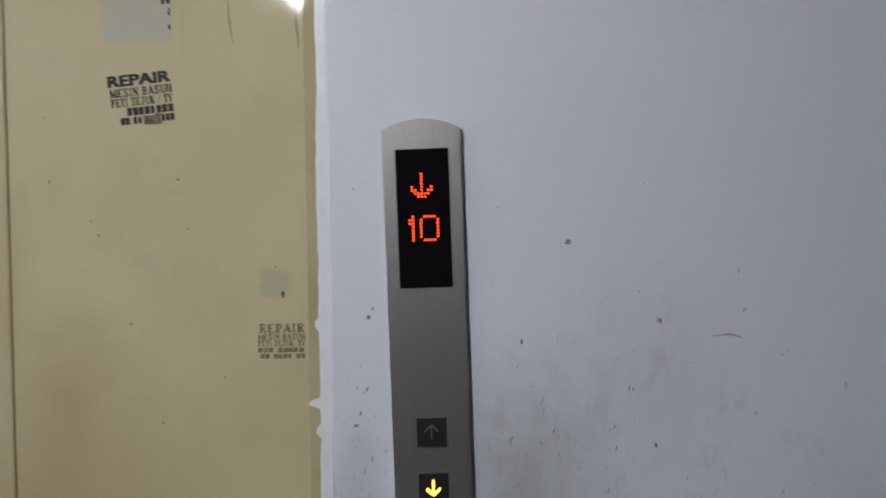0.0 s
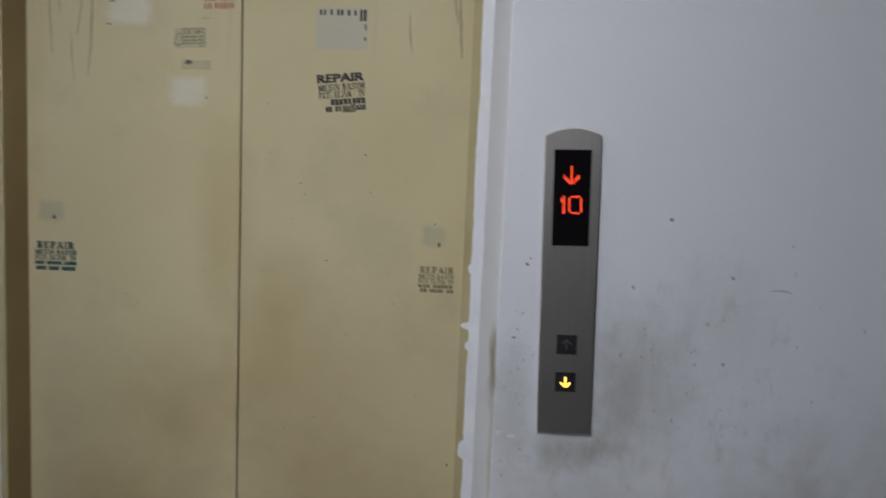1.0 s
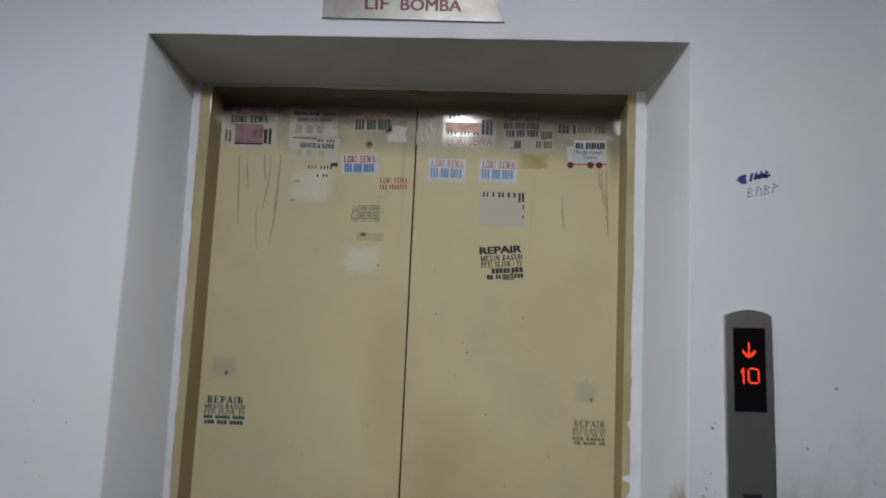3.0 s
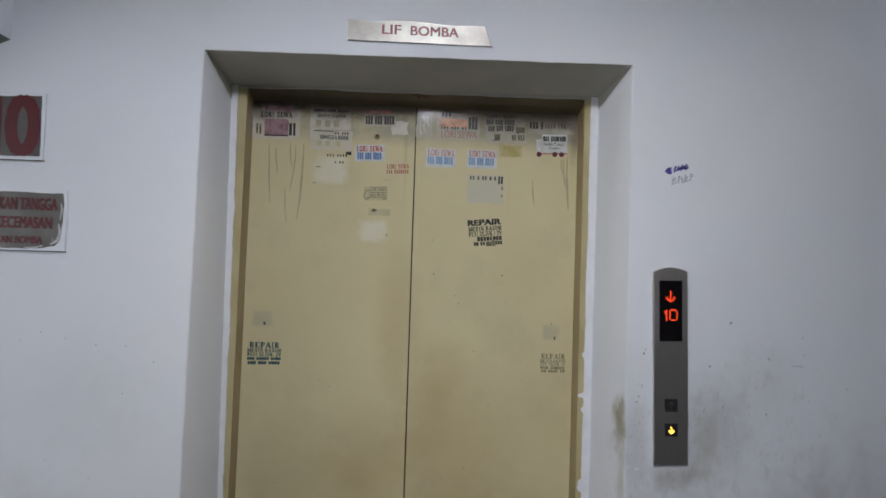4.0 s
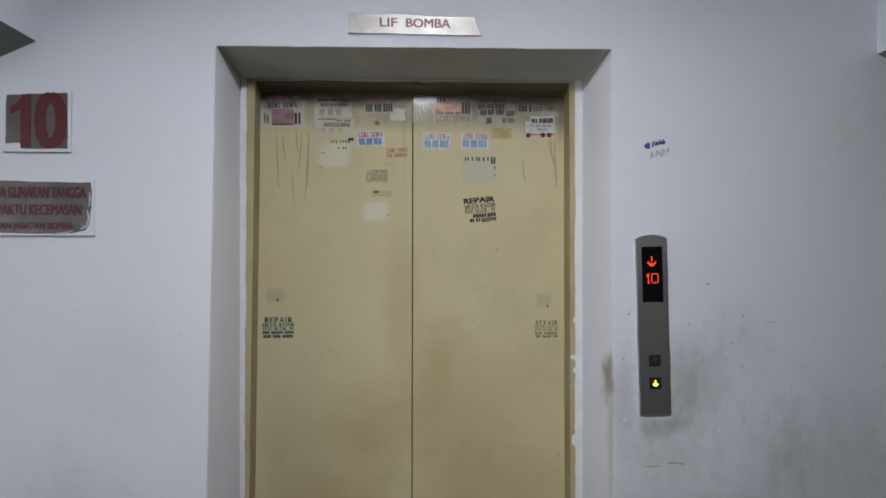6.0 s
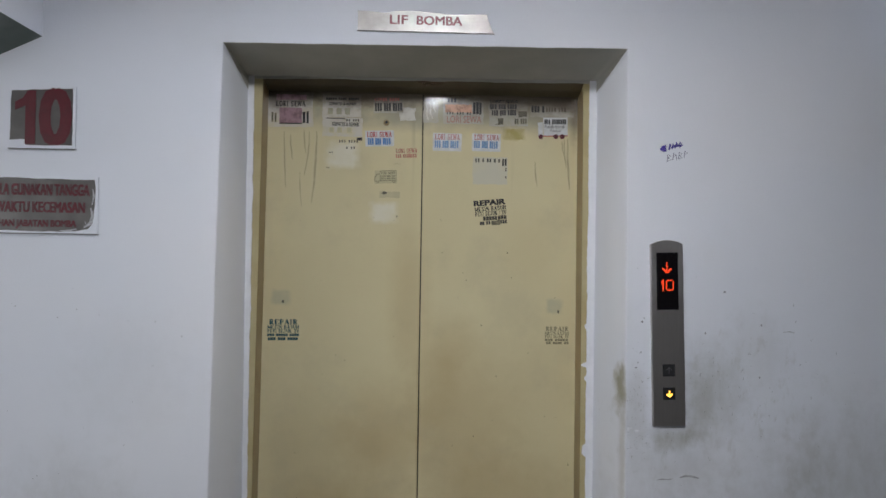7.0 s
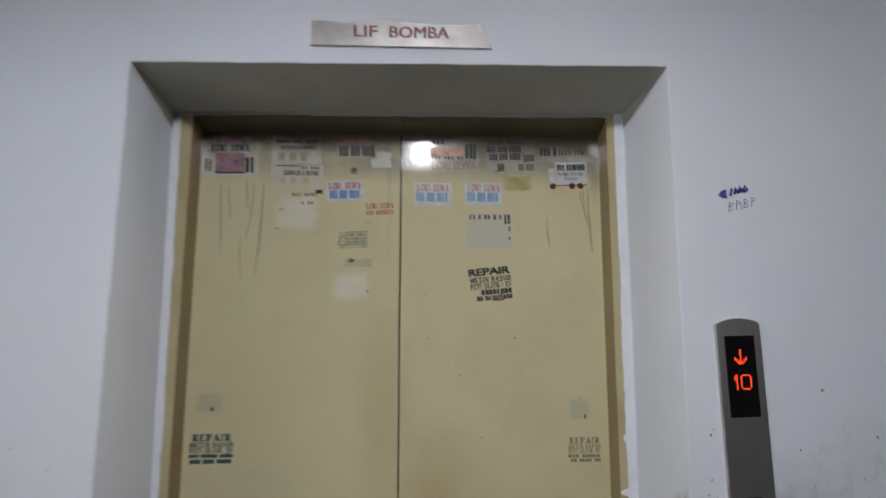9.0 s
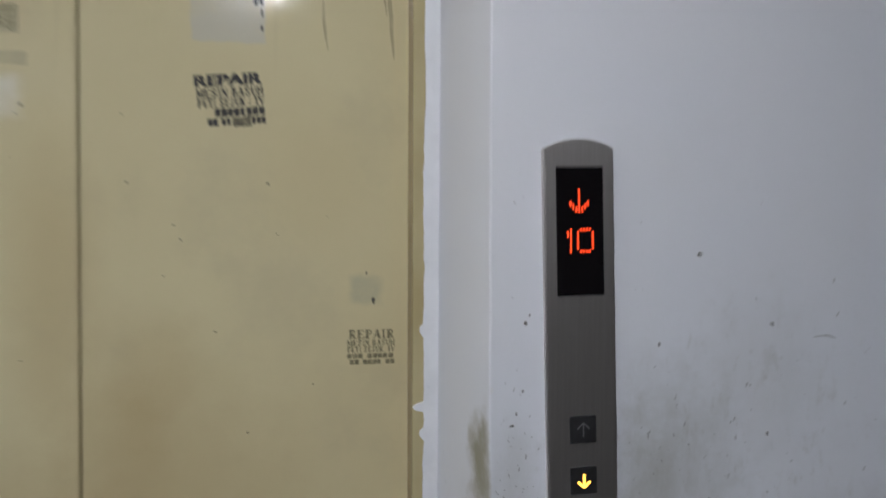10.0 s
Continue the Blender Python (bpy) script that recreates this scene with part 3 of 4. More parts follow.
# ---- the lamp ----
lamp = tagged(new("ceiling_light"), "short white batten light with a glowing diffuser on the ceiling", "ceiling light")
part("housing", box(LAMP[0] - 0.055, LAMP[0] + 0.055, LAMP[1] - 0.215, LAMP[1] + 0.215, LAMP[2] + 0.016, CEIL, 0.004), LAMP_RIM, lamp)
for x0, x1, y0, y1 in ((-0.055, -0.046, -0.215, 0.215), (0.046, 0.055, -0.215, 0.215), (-0.046, 0.046, -0.215, -0.206), (-0.046, 0.046, 0.206, 0.215)):
    part("rim", box(LAMP[0] + x0, LAMP[0] + x1, LAMP[1] + y0, LAMP[1] + y1, LAMP[2] - 0.009, LAMP[2] + 0.017, 0.002), LAMP_RIM, lamp)
part("diffuser", box(LAMP[0] - 0.038, LAMP[0] + 0.038, LAMP[1] - 0.205, LAMP[1] + 0.205, LAMP[2] - 0.015, LAMP[2] + 0.015, 0.008), DIFFUSER, lamp, "glowing white diffuser")


# ---- the call panel ----
def build_call_panel():
    """The panel in its own space: its upper corner on the lift's side at 0, 0; it hangs a little out of true."""
    width, tall, arc = 0.0905, 0.501, 0.012
    body = tagged(new("call_panel"), "narrow brushed steel lift call panel with floor display and two buttons", "lift panel")
    body.matrix_basis = pose(0.6208, 0, 1.6165, 0, -1.45, 0)
    top = [(width - width * i / 14, arc * (1 - (2 * i / 14 - 1) ** 2)) for i in range(15)]
    bm = sheet([(0, -tall), (width, -tall)] + top, -0.0095, 0.004)
    bmesh.ops.bevel(bm, geom=[e for e in bm.edges if all(abs(v.co.y + 0.0095) < 1e-5 for v in e.verts)], offset=0.0018, segments=2, affect="EDGES")
    part("faceplate", bm, STEEL, body)
    glass = part("display", box(0.0150, 0.0757, -0.0106, -0.004, -0.1810, -0.0225, 0.0006), SCREEN, body, "black smoked glass display")
    dot, y = 0.0037, -0.0113

    def glyph(name, rows, cx, cz, cell, parent, material, size=0.66):
        g = bmesh.new()
        h, w = len(rows), len(rows[0])
        for r, row in enumerate(rows):
            for c, ch in enumerate(row):
                if ch == "#":
                    u, v = cx + (c - (w - 1) / 2) * cell, cz - (r - (h - 1) / 2) * cell
                    vs = [g.verts.new((u + a * cell * size / 2, y, v + b * cell * size / 2)) for a, b in ((-1, -.5), (-.5, -1), (.5, -1), (1, -.5), (1, .5), (.5, 1), (-.5, 1), (-1, .5))]
                    g.faces.new(vs)
        return part(name, g, material, parent)

    glyph("led_arrow", ["...#...", "...#...", "...#...", "...#...", "#..#..#", "##.#.##", ".#####.", "..###.."], 0.0440, -0.0640, dot, glass, LED)
    glyph("led_digit", [".#", "##", "##", ".#", ".#", ".#", ".#", ".#"], 0.0310, -0.1130, dot * 1.03, glass, LED)
    glyph("led_digit", [".####.", "#....#", "#....#", "#....#", "#....#", "#....#", "#....#", ".####."], 0.0515, -0.1130, dot * 1.03, glass, LED)
    for cz, lit in ((-0.3475, False), (-0.4115, True)):
        b = part("button", box(0.0282, 0.0622, -0.0118, -0.004, cz - 0.0168, cz + 0.0168, 0.0008), BLACK, body, "square black push button, lit amber" if lit else "square black push button, unlit")
        s = -1 if lit else 1
        g = bmesh.new()
        yy, cx, wd = -0.0123, 0.0452, 0.0030 if lit else 0.0016
        for pts in ([(cx, cz - s * 0.0085), (cx, cz + s * 0.0080)], [(cx - 0.0078, cz + s * 0.0010), (cx - 0.0035, cz + s * 0.0052), (cx, cz + s * 0.0085)], [(cx + 0.0078, cz + s * 0.0010), (cx + 0.0035, cz + s * 0.0052), (cx, cz + s * 0.0085)]):
            ribbon(pts, wd, yy, False, g)
        part("arrow", g, AMBER if lit else ARROW, b)


build_call_panel()


# ---- signs on the wall ----
def build_lift_sign():
    pts = [(-0.196, 2.193), (0.179, 2.192), (0.169, 2.211), (0.163, 2.228), (0.159, 2.244), (0.06, 2.243), (-0.05, 2.251), (-0.12, 2.244), (-0.197, 2.246)]
    sign = part("wall_sign", sheet(wavy(pts, 0.012, 0.0022, 30, 1.0), -0.0035, 0.001), PLATE)
    tagged(sign, "torn aluminium sign plate above the lift doors", "sign")
    part("bottom_edge", box(-0.197, 0.180, -0.0046, -0.002, 2.1910, 2.1930), TAUPE, sign)
    part("lettering", lettering("LIF", -0.108, 2.2125, -0.060, 2.2370, -0.0042, 0.026), PLUM, sign, "maroon lettering")
    part("lettering", lettering("BOMBA", -0.034, 2.2120, 0.090, 2.2365, -0.0042, 0.026), PLUM, sign, "maroon lettering")


build_lift_sign()


def build_floor_sign():
    sign = part("floor_sign", box(-1.125, -0.950, -0.004, 0.001, 1.8485, 2.0185, 0.001), PLAIN)
    tagged(sign, "square sign with a dark red floor number, painted-over edges", "sign")
    pts = [(-1.122, 1.8725), (-1.083, 1.8725), (-1.080, 1.8585), (-0.958, 1.8585), (-0.958, 2.0125), (-1.03, 2.0095), (-1.121, 2.0045)]
    part("face", sheet(wavy(pts, 0.012, 0.002, 40, 4.0), -0.0048, -0.003), TAUPE, sign)
    one = [(-1.0825, 1.8605), (-1.0555, 1.8605), (-1.0555, 2.0055), (-1.0770, 2.0055), (-1.0900, 1.9850), (-1.1100, 1.9740), (-1.1100, 1.9520), (-1.0825, 1.9640)]
    part("digit", sheet(one, -0.0056, -0.0040), MAROON, sign)
    part("digit", lettering("0", -1.040, 1.8605, -0.966, 2.0105, -0.0056, 0.03), MAROON, sign)
    part("bottom_edge", box(-1.127, -0.948, -0.0052, -0.001, 1.8470, 1.8495), TAUPE, sign)


def build_notice():
    sign = part("notice_sign", box(-1.300, -0.886, -0.004, 0.001, 1.6205, 1.7745, 0.001), PLAIN)
    tagged(sign, "grey emergency notice with red lettering, smeared with white paint", "sign")
    pts = [(-1.298, 1.6305), (-1.02, 1.6255), (-0.945, 1.6275), (-0.912, 1.6340), (-0.898, 1.6505), (-0.893, 1.7165), (-0.894, 1.7665), (-1.0, 1.7675), (-1.298, 1.7725)]
    part("face", sheet(wavy(pts, 0.010, 0.0028, 45, 6.0), -0.0048, -0.003), TAUPE, sign)
    for words, x0, x1, z0, z1 in (("SILA GUNAKAN TANGGA", -1.160, -0.909, 1.7235, 1.7535), ("SEWAKTU KECEMASAN", -1.178, -0.920, 1.6775, 1.7055), ("ARAHAN JABATAN BOMBA", -1.185, -0.942, 1.6335, 1.6565)):
        part("lettering", lettering(words, x0, z0, x1, z1, -0.0056, 0.036), MAROON, sign, "dark red lettering")
    bm = bmesh.new()
    for pts, w in (([(-0.899, 1.742), (-0.896, 1.722), (-0.900, 1.700)], 0.006), ([(-0.903, 1.690), (-0.898, 1.668), (-0.905, 1.648), (-0.921, 1.638)], 0.009),
                   ([(-0.940, 1.634), (-0.958, 1.629), (-0.985, 1.628)], 0.005), ([(-0.918, 1.654), (-0.913, 1.640)], 0.005)):
        ribbon(pts, w, -0.0061, True, bm)
    part("paint_smear", bm, DAUB, sign, "smears of white wall paint")
    part("bottom_edge", box(-1.300, -0.884, -0.0052, -0.001, 1.6190, 1.6215), TAUPE, sign)


build_floor_sign()
build_notice()


# ---- scrawl, flecks and scuffs on the wall ----
def build_scrawl():
    bm = bmesh.new()
    y = -0.0012
    for pts, w in (([(0.672, 1.879), (0.662, 1.876), (0.657, 1.870), (0.664, 1.866), (0.673, 1.866)], 0.006), ([(0.661, 1.871), (0.672, 1.872)], 0.005),
                   ([(0.680, 1.868), (0.684, 1.885)], 0.005), ([(0.688, 1.872), (0.692, 1.886), (0.697, 1.874), (0.702, 1.889), (0.706, 1.878)], 0.006),
                   ([(0.690, 1.877), (0.700, 1.880), (0.713, 1.882)], 0.007), ([(0.708, 1.879), (0.712, 1.891), (0.717, 1.882), (0.709, 1.877)], 0.005)):
        ribbon(pts, w, y, False, bm)
    ob = tagged(part("graffiti", bm, PEN), "small blue-violet marker scrawl on the wall", "graffiti")
    bm = bmesh.new()
    for k, dx in enumerate((0.675, 0.691, 0.707, 0.723)):
        z = 1.836 + k * 0.0035
        ribbon([(dx, z), (dx + 0.002, z + 0.019)], 0.0018, y, False, bm)
        ribbon([(dx + 0.002, z + 0.019), (dx + 0.010, z + 0.015), (dx + 0.002, z + 0.010)], 0.0018, y, False, bm)
        if k < 3:
            ribbon([(dx + 0.002, z + 0.010), (dx + 0.011, z + 0.005), (dx, z)] if k != 1 else [(dx + 0.010, z + 0.015), (dx + 0.011, z)], 0.0018, y, False, bm)
    part("scrawl", bm, PENCIL, ob, "faint grey pencil scrawl")
    ob.location = (-0.007, 0, 0.013)


build_scrawl()


def patch(bm, x, z, w, h, y, seed, lean=0.0):
    """One small uneven fleck."""
    vs = []
    for i in range(9):
        a = 2 * math.pi * i / 9
        r = 1 + 0.45 * noise.noise((seed * 3.1, math.cos(a) * 1.5, math.sin(a) * 1.5))
        vs.append(bm.verts.new((x + (math.cos(a) * w + math.sin(a) * lean) / 2 * r, y, z + math.sin(a) * h / 2 * r)))
    bm.faces.new(vs)


def build_wall_flecks():
    rng = random.Random(7)
    y = -0.0010
    bm = bmesh.new()
    patch(bm, 0.8345, 1.487, 0.008, 0.006, y, 1)
    patch(bm, 0.603, 1.402, 0.005, 0.006, y, 2)
    patch(bm, 0.608, 1.412, 0.003, 0.005, y, 3)
    for x, z, w, h in ((0.780, 1.372, 0.003, 0.007), (0.600, 1.318, 0.004, 0.004), (0.592, 1.290, 0.003, 0.005), (0.586, 1.275, 0.007, 0.003), (0.935, 1.250, 0.004, 0.006), (0.940, 1.395, 0.004, 0.006)):
        patch(bm, x, z, w, h, y, x * 7)
    tagged(part("wall_flecks", bm, SPECK), "scattered dark flecks on the white wall", "flecks", kind="stuff")
    bm = bmesh.new()
    for i in range(190):
        x = 0.575 + abs(rng.gauss(0, 0.26))
        z = 1.22 + rng.gauss(0, 0.13)
        if 0.61 < x < 0.74 and z > 1.10:
            continue
        s = rng.uniform(0.0006, 0.0024)
        patch(bm, x, z, s, s * rng.uniform(1.0, 4.0), y, i, rng.uniform(-0.004, 0.004))
    for i in range(130):
        s = rng.uniform(0.0005, 0.0018)
        patch(bm, rng.uniform(0.562, 0.628), 1.30 - 0.28 * rng.random() ** 0.6, s, s * rng.uniform(0.8, 2.2), y, 400 + i, rng.uniform(-0.003, 0.003))
    for i in range(26):
        s = rng.uniform(0.001, 0.004)
        patch(bm, rng.uniform(-1.2, -0.6), rng.uniform(0.8, 1.5), s, s * 1.2, y, 200 + i)
    ribbon([(1.00, 1.377), (1.02, 1.379), (1.035, 1.375)], 0.003, y, True, bm)
    tagged(part("faint_flecks", bm, FAINT), "faint grey flecks and rubs on the white wall", "flecks", kind="stuff")
    bm = bmesh.new()
    ribbon([(0.646, 0.966), (0.662, 0.968), (0.680, 0.967), (0.692, 0.969)], 0.0028, y, True, bm)
    ribbon([(0.712, 0.973), (0.728, 0.977), (0.745, 0.976), (0.766, 0.971)], 0.0065, y, True, bm)
    tagged(part("wall_scuff", bm, GRIME), "dark scuff mark on the white wall", "scuff", kind="stuff")
    bm = bmesh.new()
    for x, z, w, h in ((0.566, 1.105, 0.008, 0.012), (0.590, 1.101, 0.014, 0.007), (0.574, 1.108, 0.005, 0.005), (0.560, 1.32, 0.005, 0.010)):
        patch(bm, x, z, w, h, -0.0014, x * 9)
    tagged(part("paint_chips", bm, FRESH), "small blobs of fresh white paint on the wall", "paint blobs", kind="stuff")


build_wall_flecks()


# ---- stickers on the doors ----
def hang(x, z):
    """A place on the doors, which hang a trifle out of square."""
    return x - 0.003 - 0.009 * x + 0.0133 * (2 - z), z + 0.0095 * x + 0.006 * (2 - z)


HOME = {}


def sticker(label, x0, z0, x1, z1, tilt=0.0, paper=None, torn=0.0012, y=DOOR_Y):
    """A sticker with its own base, turned by tilt degrees (rising towards the east). What is printed on it is given relative to its middle."""
    cx, cz = (x0 + x1) / 2, (z0 + z1) / 2
    hw, hh = (x1 - x0) / 2, (z1 - z0) / 2
    if paper:
        ob = part("sticker", sheet(wavy(rect(-hw, -hh, hw, hh), 0.006, torn, 60, cx * 7 + cz), -0.0004, -0.0001), paper)
    else:
        ob = new("sticker")
    px, pz = hang(cx, cz)
    ob.matrix_basis = pose(px, y - 0.0002, pz, 0, -tilt - 0.5, 0)
    HOME[ob.name] = (cx, cz)
    return tagged(ob, label, "sticker", group="stickers on the lift doors")


def text_on(ob, words, x0, z0, x1, z1, material, bold=0.02, lift=0.0014, label=""):
    cx, cz = HOME[ob.name]
    return part("print", lettering(words, x0 - cx, z0 - cz, x1 - cx, z1 - cz, -lift, bold), material, ob, label)


def slab_on(ob, words, x0, z0, x1, z1, material, lift=0.0014):
    cx, cz = HOME[ob.name]
    return part("print", slab_lettering(words, x0 - cx, z0 - cz, x1 - cx, z1 - cz, -lift), material, ob)


def bars_on(ob, counts, x0, z0, x1, z1, material, fill=0.62, lift=0.0014):
    cx, cz = HOME[ob.name]
    return part("print", bars(counts, x0 - cx, z0 - cz, x1 - cx, z1 - cz, -lift, fill), material, ob)


def block_on(ob, name, x0, z0, x1, z1, material, torn=0.0015, lift=0.0011):
    cx, cz = HOME[ob.name]
    pts = wavy(rect(x0 - cx, z0 - cz, x1 - cx, z1 - cz), 0.006, torn, 70, x0 * 11)
    return part(name, sheet(pts, -lift, -lift + 0.0004), material, ob)


def build_stickers():
    # west leaf, top row
    s = sticker("large faded lorry-hire sticker, half scraped off", -0.506, 1.984, -0.364, 2.092, 0, CREAM, 0.003)
    block_on(s, "title", -0.480, 2.070, -0.385, 2.087, MAUVE)
    slab_on(s, "LORI SEWA", -0.482, 2.050, -0.388, 2.066, INK)
    block_on(s, "panel", -0.470, 1.996, -0.399, 2.045, MAUVE)
    block_on(s, "rule", -0.470, 1.993, -0.399, 1.997, INK, 0.0004, 0.0016)
    bars_on(s, (2,), -0.397, 1.996, -0.372, 2.033, INK)
    bars_on(s, (2,), -0.495, 1.999, -0.475, 2.030, FADED)
    s = sticker("pale repair-service sticker with worn black print", -0.333, 2.017, -0.210, 2.088, 0, CREAM, 0.002)
    bars_on(s, (5, 4, 5), -0.321, 2.071, -0.216, 2.079, INK, 0.75)
    text_on(s, "SERVICES & REPAIR", -0.311, 2.055, -0.226, 2.0635, INK, 0.02)
    for x in (-0.316, -0.288, -0.262):
        block_on(s, "picture", x, 2.026, x + 0.016, 2.046, SMEAR)
    s = sticker("pale repair-service sticker, torn along its lower edge", -0.333, 1.955, -0.206, 2.015, -1, CREAM, 0.003)
    block_on(s, "rule", -0.322, 2.011, -0.262, 2.0135, INK, 0.0005)
    bars_on(s, (2, 3), -0.258, 2.004, -0.214, 2.011, INK)
    text_on(s, "SERVICES & REPAIR", -0.302, 1.988, -0.217, 2.000, INK, 0.02)
    for x in (-0.312, -0.286, -0.256):
        block_on(s, "picture", x, 1.966, x + 0.016, 1.984, SMEAR)
    block_on(s, "torn_corner", -0.224, 1.944, -0.206, 1.954, INK, 0.003)
    s = sticker("scraped sticker with only scraps of print remaining", -0.333, 1.846, -0.206, 1.945, 0, GHOST, 0.004)
    bars_on(s, (3, 4), -0.280, 1.935, -0.217, 1.943, INK, 0.5)
    bars_on(s, (1, 2), -0.257, 1.915, -0.226, 1.922, INK, 0.5)
    bars_on(s, (3,), -0.312, 1.901, -0.298, 1.905, INK, 0.5)
    bars_on(s, (2,), -0.320, 1.853, -0.308, 1.857, INK, 0.5)
    s = sticker("worn film with a phone number in black", -0.170, 2.032, -0.075, 2.086, 1, GREY, 0.002)
    bars_on(s, (3, 3, 4), -0.165, 2.038, -0.078, 2.064, INK, 0.82)
    bars_on(s, (5, 4), -0.165, 2.071, -0.085, 2.080, PINK)
    s = sticker("white lorry-hire sticker with red and blue print", -0.196, 1.925, -0.105, 1.975, 1.5, WHITE, 0.0006)
    slab_on(s, "LORI SEWA", -0.191, 1.9545, -0.112, 1.9705, RED)
    bars_on(s, (3, 3, 4), -0.188, 1.930, -0.115, 1.951, BLUE, 0.85)
    s = sticker("small stamp of red print without backing", -0.100, 1.885, -0.028, 1.920, 2)
    slab_on(s, "LORI SEWA", -0.098, 1.905, -0.030, 1.918, PINK, 0.0006)
    bars_on(s, (3, 7), -0.098, 1.889, -0.030, 1.901, PINK, 0.6, 0.0006)
    s = sticker("rubbed-out grey notice with unreadable lines", -0.166, 1.806, -0.096, 1.847, 2, OLIVE, 0.002)
    cx, cz = HOME[s.name]
    bm = bmesh.new()
    for k, pts in enumerate((rect(-0.148, 1.815, -0.097, 1.846) + [(-0.148, 1.815)], [(-0.148, 1.838), (-0.160, 1.834), (-0.166, 1.822), (-0.166, 1.814), (-0.148, 1.814)],
                             [(-0.161, 1.813), (-0.157, 1.807), (-0.152, 1.812)], [(-0.110, 1.813), (-0.105, 1.807), (-0.100, 1.812)])):
        ribbon([(x - cx, z - cz) for x, z in pts], 0.0022, -0.0010 - 0.0001 * k, False, bm)
    part("lorry_outline", bm, RUBBED, s, "rubbed-out lorry drawing")
    slab_on(s, "LORI SEWA", -0.145, 1.835, -0.100, 1.843, RUBBED, 0.0010)
    for i in range(2):
        bars_on(s, (4, 3, 3), -0.145, 1.819 + i * 0.0075, -0.100, 1.8235 + i * 0.0075, RUBBED, 0.8, 0.0010)
    sticker("strip of greyish old glue round a screw hole", -0.150, 1.760, -0.086, 1.779, 0, OLIVE, 0.002)
    sticker("pale square ghost of a removed sticker", -0.187, 1.672, -0.086, 1.750, 0, GHOST, 0.004)
    sticker("small scrap of film near the door seam, whitened for the lamp's reflection", -0.085, 2.008, -0.036, 2.050, 0, WHITE_FILM, 0.005)
    # west leaf, low down
    sticker("square grey-green ghost of a removed sticker", -0.500, 1.410, -0.425, 1.470, 0, SMEAR, 0.002)
    s = sticker("repair-service stamp in dark teal print", -0.505, 1.303, -0.405, 1.370, 0)
    slab_on(s, "REPAIR", -0.500, 1.354, -0.410, 1.3695, TEAL, 0.0006)
    for i, words in enumerate(("MESIN BASUH", "PETI SEJUK, TV")):
        slab_on(s, words, -0.505, 1.3405 - i * 0.0125, -0.405, 1.3510 - i * 0.0125, TEAL, 0.0006)
    bars_on(s, (3, 5, 4), -0.505, 1.317, -0.405, 1.325, TEAL, 0.98, 0.0006)
    bars_on(s, (3, 3, 4), -0.503, 1.304, -0.408, 1.313, TEAL, 0.98, 0.0006)
    # east leaf, top row
    s = sticker("crumpled scrap of sticker by the door seam", -0.010, 2.004, 0.038, 2.074, 0, GREY, 0.005)
    cx, cz = HOME[s.name]
    # raised wrinkles, coloured white so that they read as glints
    for k, pts in enumerate(([(-0.004, 2.066), (0.002, 2.048), (0.000, 2.030), (0.006, 2.012)], [(0.008, 2.070), (0.014, 2.052), (0.012, 2.034), (0.020, 2.016)], [(0.024, 2.068), (0.022, 2.050), (0.030, 2.036)])):
        bm = bmesh.new()
        rows = []
        for i in range(13):
            u = i / 12 * (len(pts) - 1)
            a, b, f = pts[int(min(u, len(pts) - 2))], pts[int(min(u, len(pts) - 2)) + 1], u - int(min(u, len(pts) - 2))
            x, z = a[0] + (b[0] - a[0]) * f - cx, a[1] + (b[1] - a[1]) * f - cz
            w, h = 0.0032 * (0.5 + abs(noise.noise((k, i * 0.6, 2)))), 0.0016 * math.sin(math.pi * (i + 0.5) / 13)
            rows.append([bm.verts.new((x + d * w, -0.0006 - e * h, z)) for d, e in ((-1, 0), (-0.4, 1), (0.4, 0.7), (1, 0))])
        for p, q in zip(rows, rows[1:]):
            for j in range(3):
                bm.faces.new((p[j], p[j + 1], q[j + 1], q[j]))
        part("wrinkle", bm, WHITE_FILM, s, "raised wrinkle of film, coloured white for its glint", True)
    s = sticker("scraped sticker with orange patch and pink lettering", 0.054, 2.000, 0.184, 2.086, 0, GREY, 0.003)
    bars_on(s, (3,), 0.069, 2.069, 0.100, 2.082, INK)
    block_on(s, "patch", 0.061, 2.036, 0.147, 2.062, ORANGE, 0.003)
    bars_on(s, (3, 3, 2), 0.066, 2.030, 0.148, 2.038, INK, 0.5)
    bars_on(s, (3,), 0.150, 2.032, 0.180, 2.070, INK, 0.80)
    text_on(s, "LORI SEWA", 0.067, 2.004, 0.177, 2.026, PALE_RED, 0.0)
    s = sticker("grey lorry-hire sticker with phone numbers in black", 0.202, 1.994, 0.329, 2.086, 1, GREY, 0.003)
    text_on(s, "LORRY SEWA", 0.208, 2.069, 0.296, 2.079, INK, 0.02)
    bars_on(s, (3, 3, 4), 0.206, 2.049, 0.293, 2.065, INK, 0.82)
    bars_on(s, (3, 3, 4), 0.212, 2.029, 0.291, 2.046, INK, 0.82)
    block_on(s, "picture", 0.297, 2.024, 0.325, 2.042, FADED, 0.004)
    block_on(s, "box", 0.231, 2.000, 0.248, 2.020, FADED)
    bars_on(s, (2, 3), 0.285, 2.001, 0.325, 2.018, FADED, 0.8)
    s = sticker("grey sticker with a rubbed phone number", 0.338, 2.026, 0.478, 2.094, 0, GREY, 0.004)
    bars_on(s, (3, 1), 0.341, 2.040, 0.385, 2.061, INK, 0.82)
    bars_on(s, (4, 3), 0.388, 2.042, 0.455, 2.056, FADED, 0.6)
    bars_on(s, (6, 5, 4), 0.345, 2.074, 0.470, 2.084, FADED, 0.8)
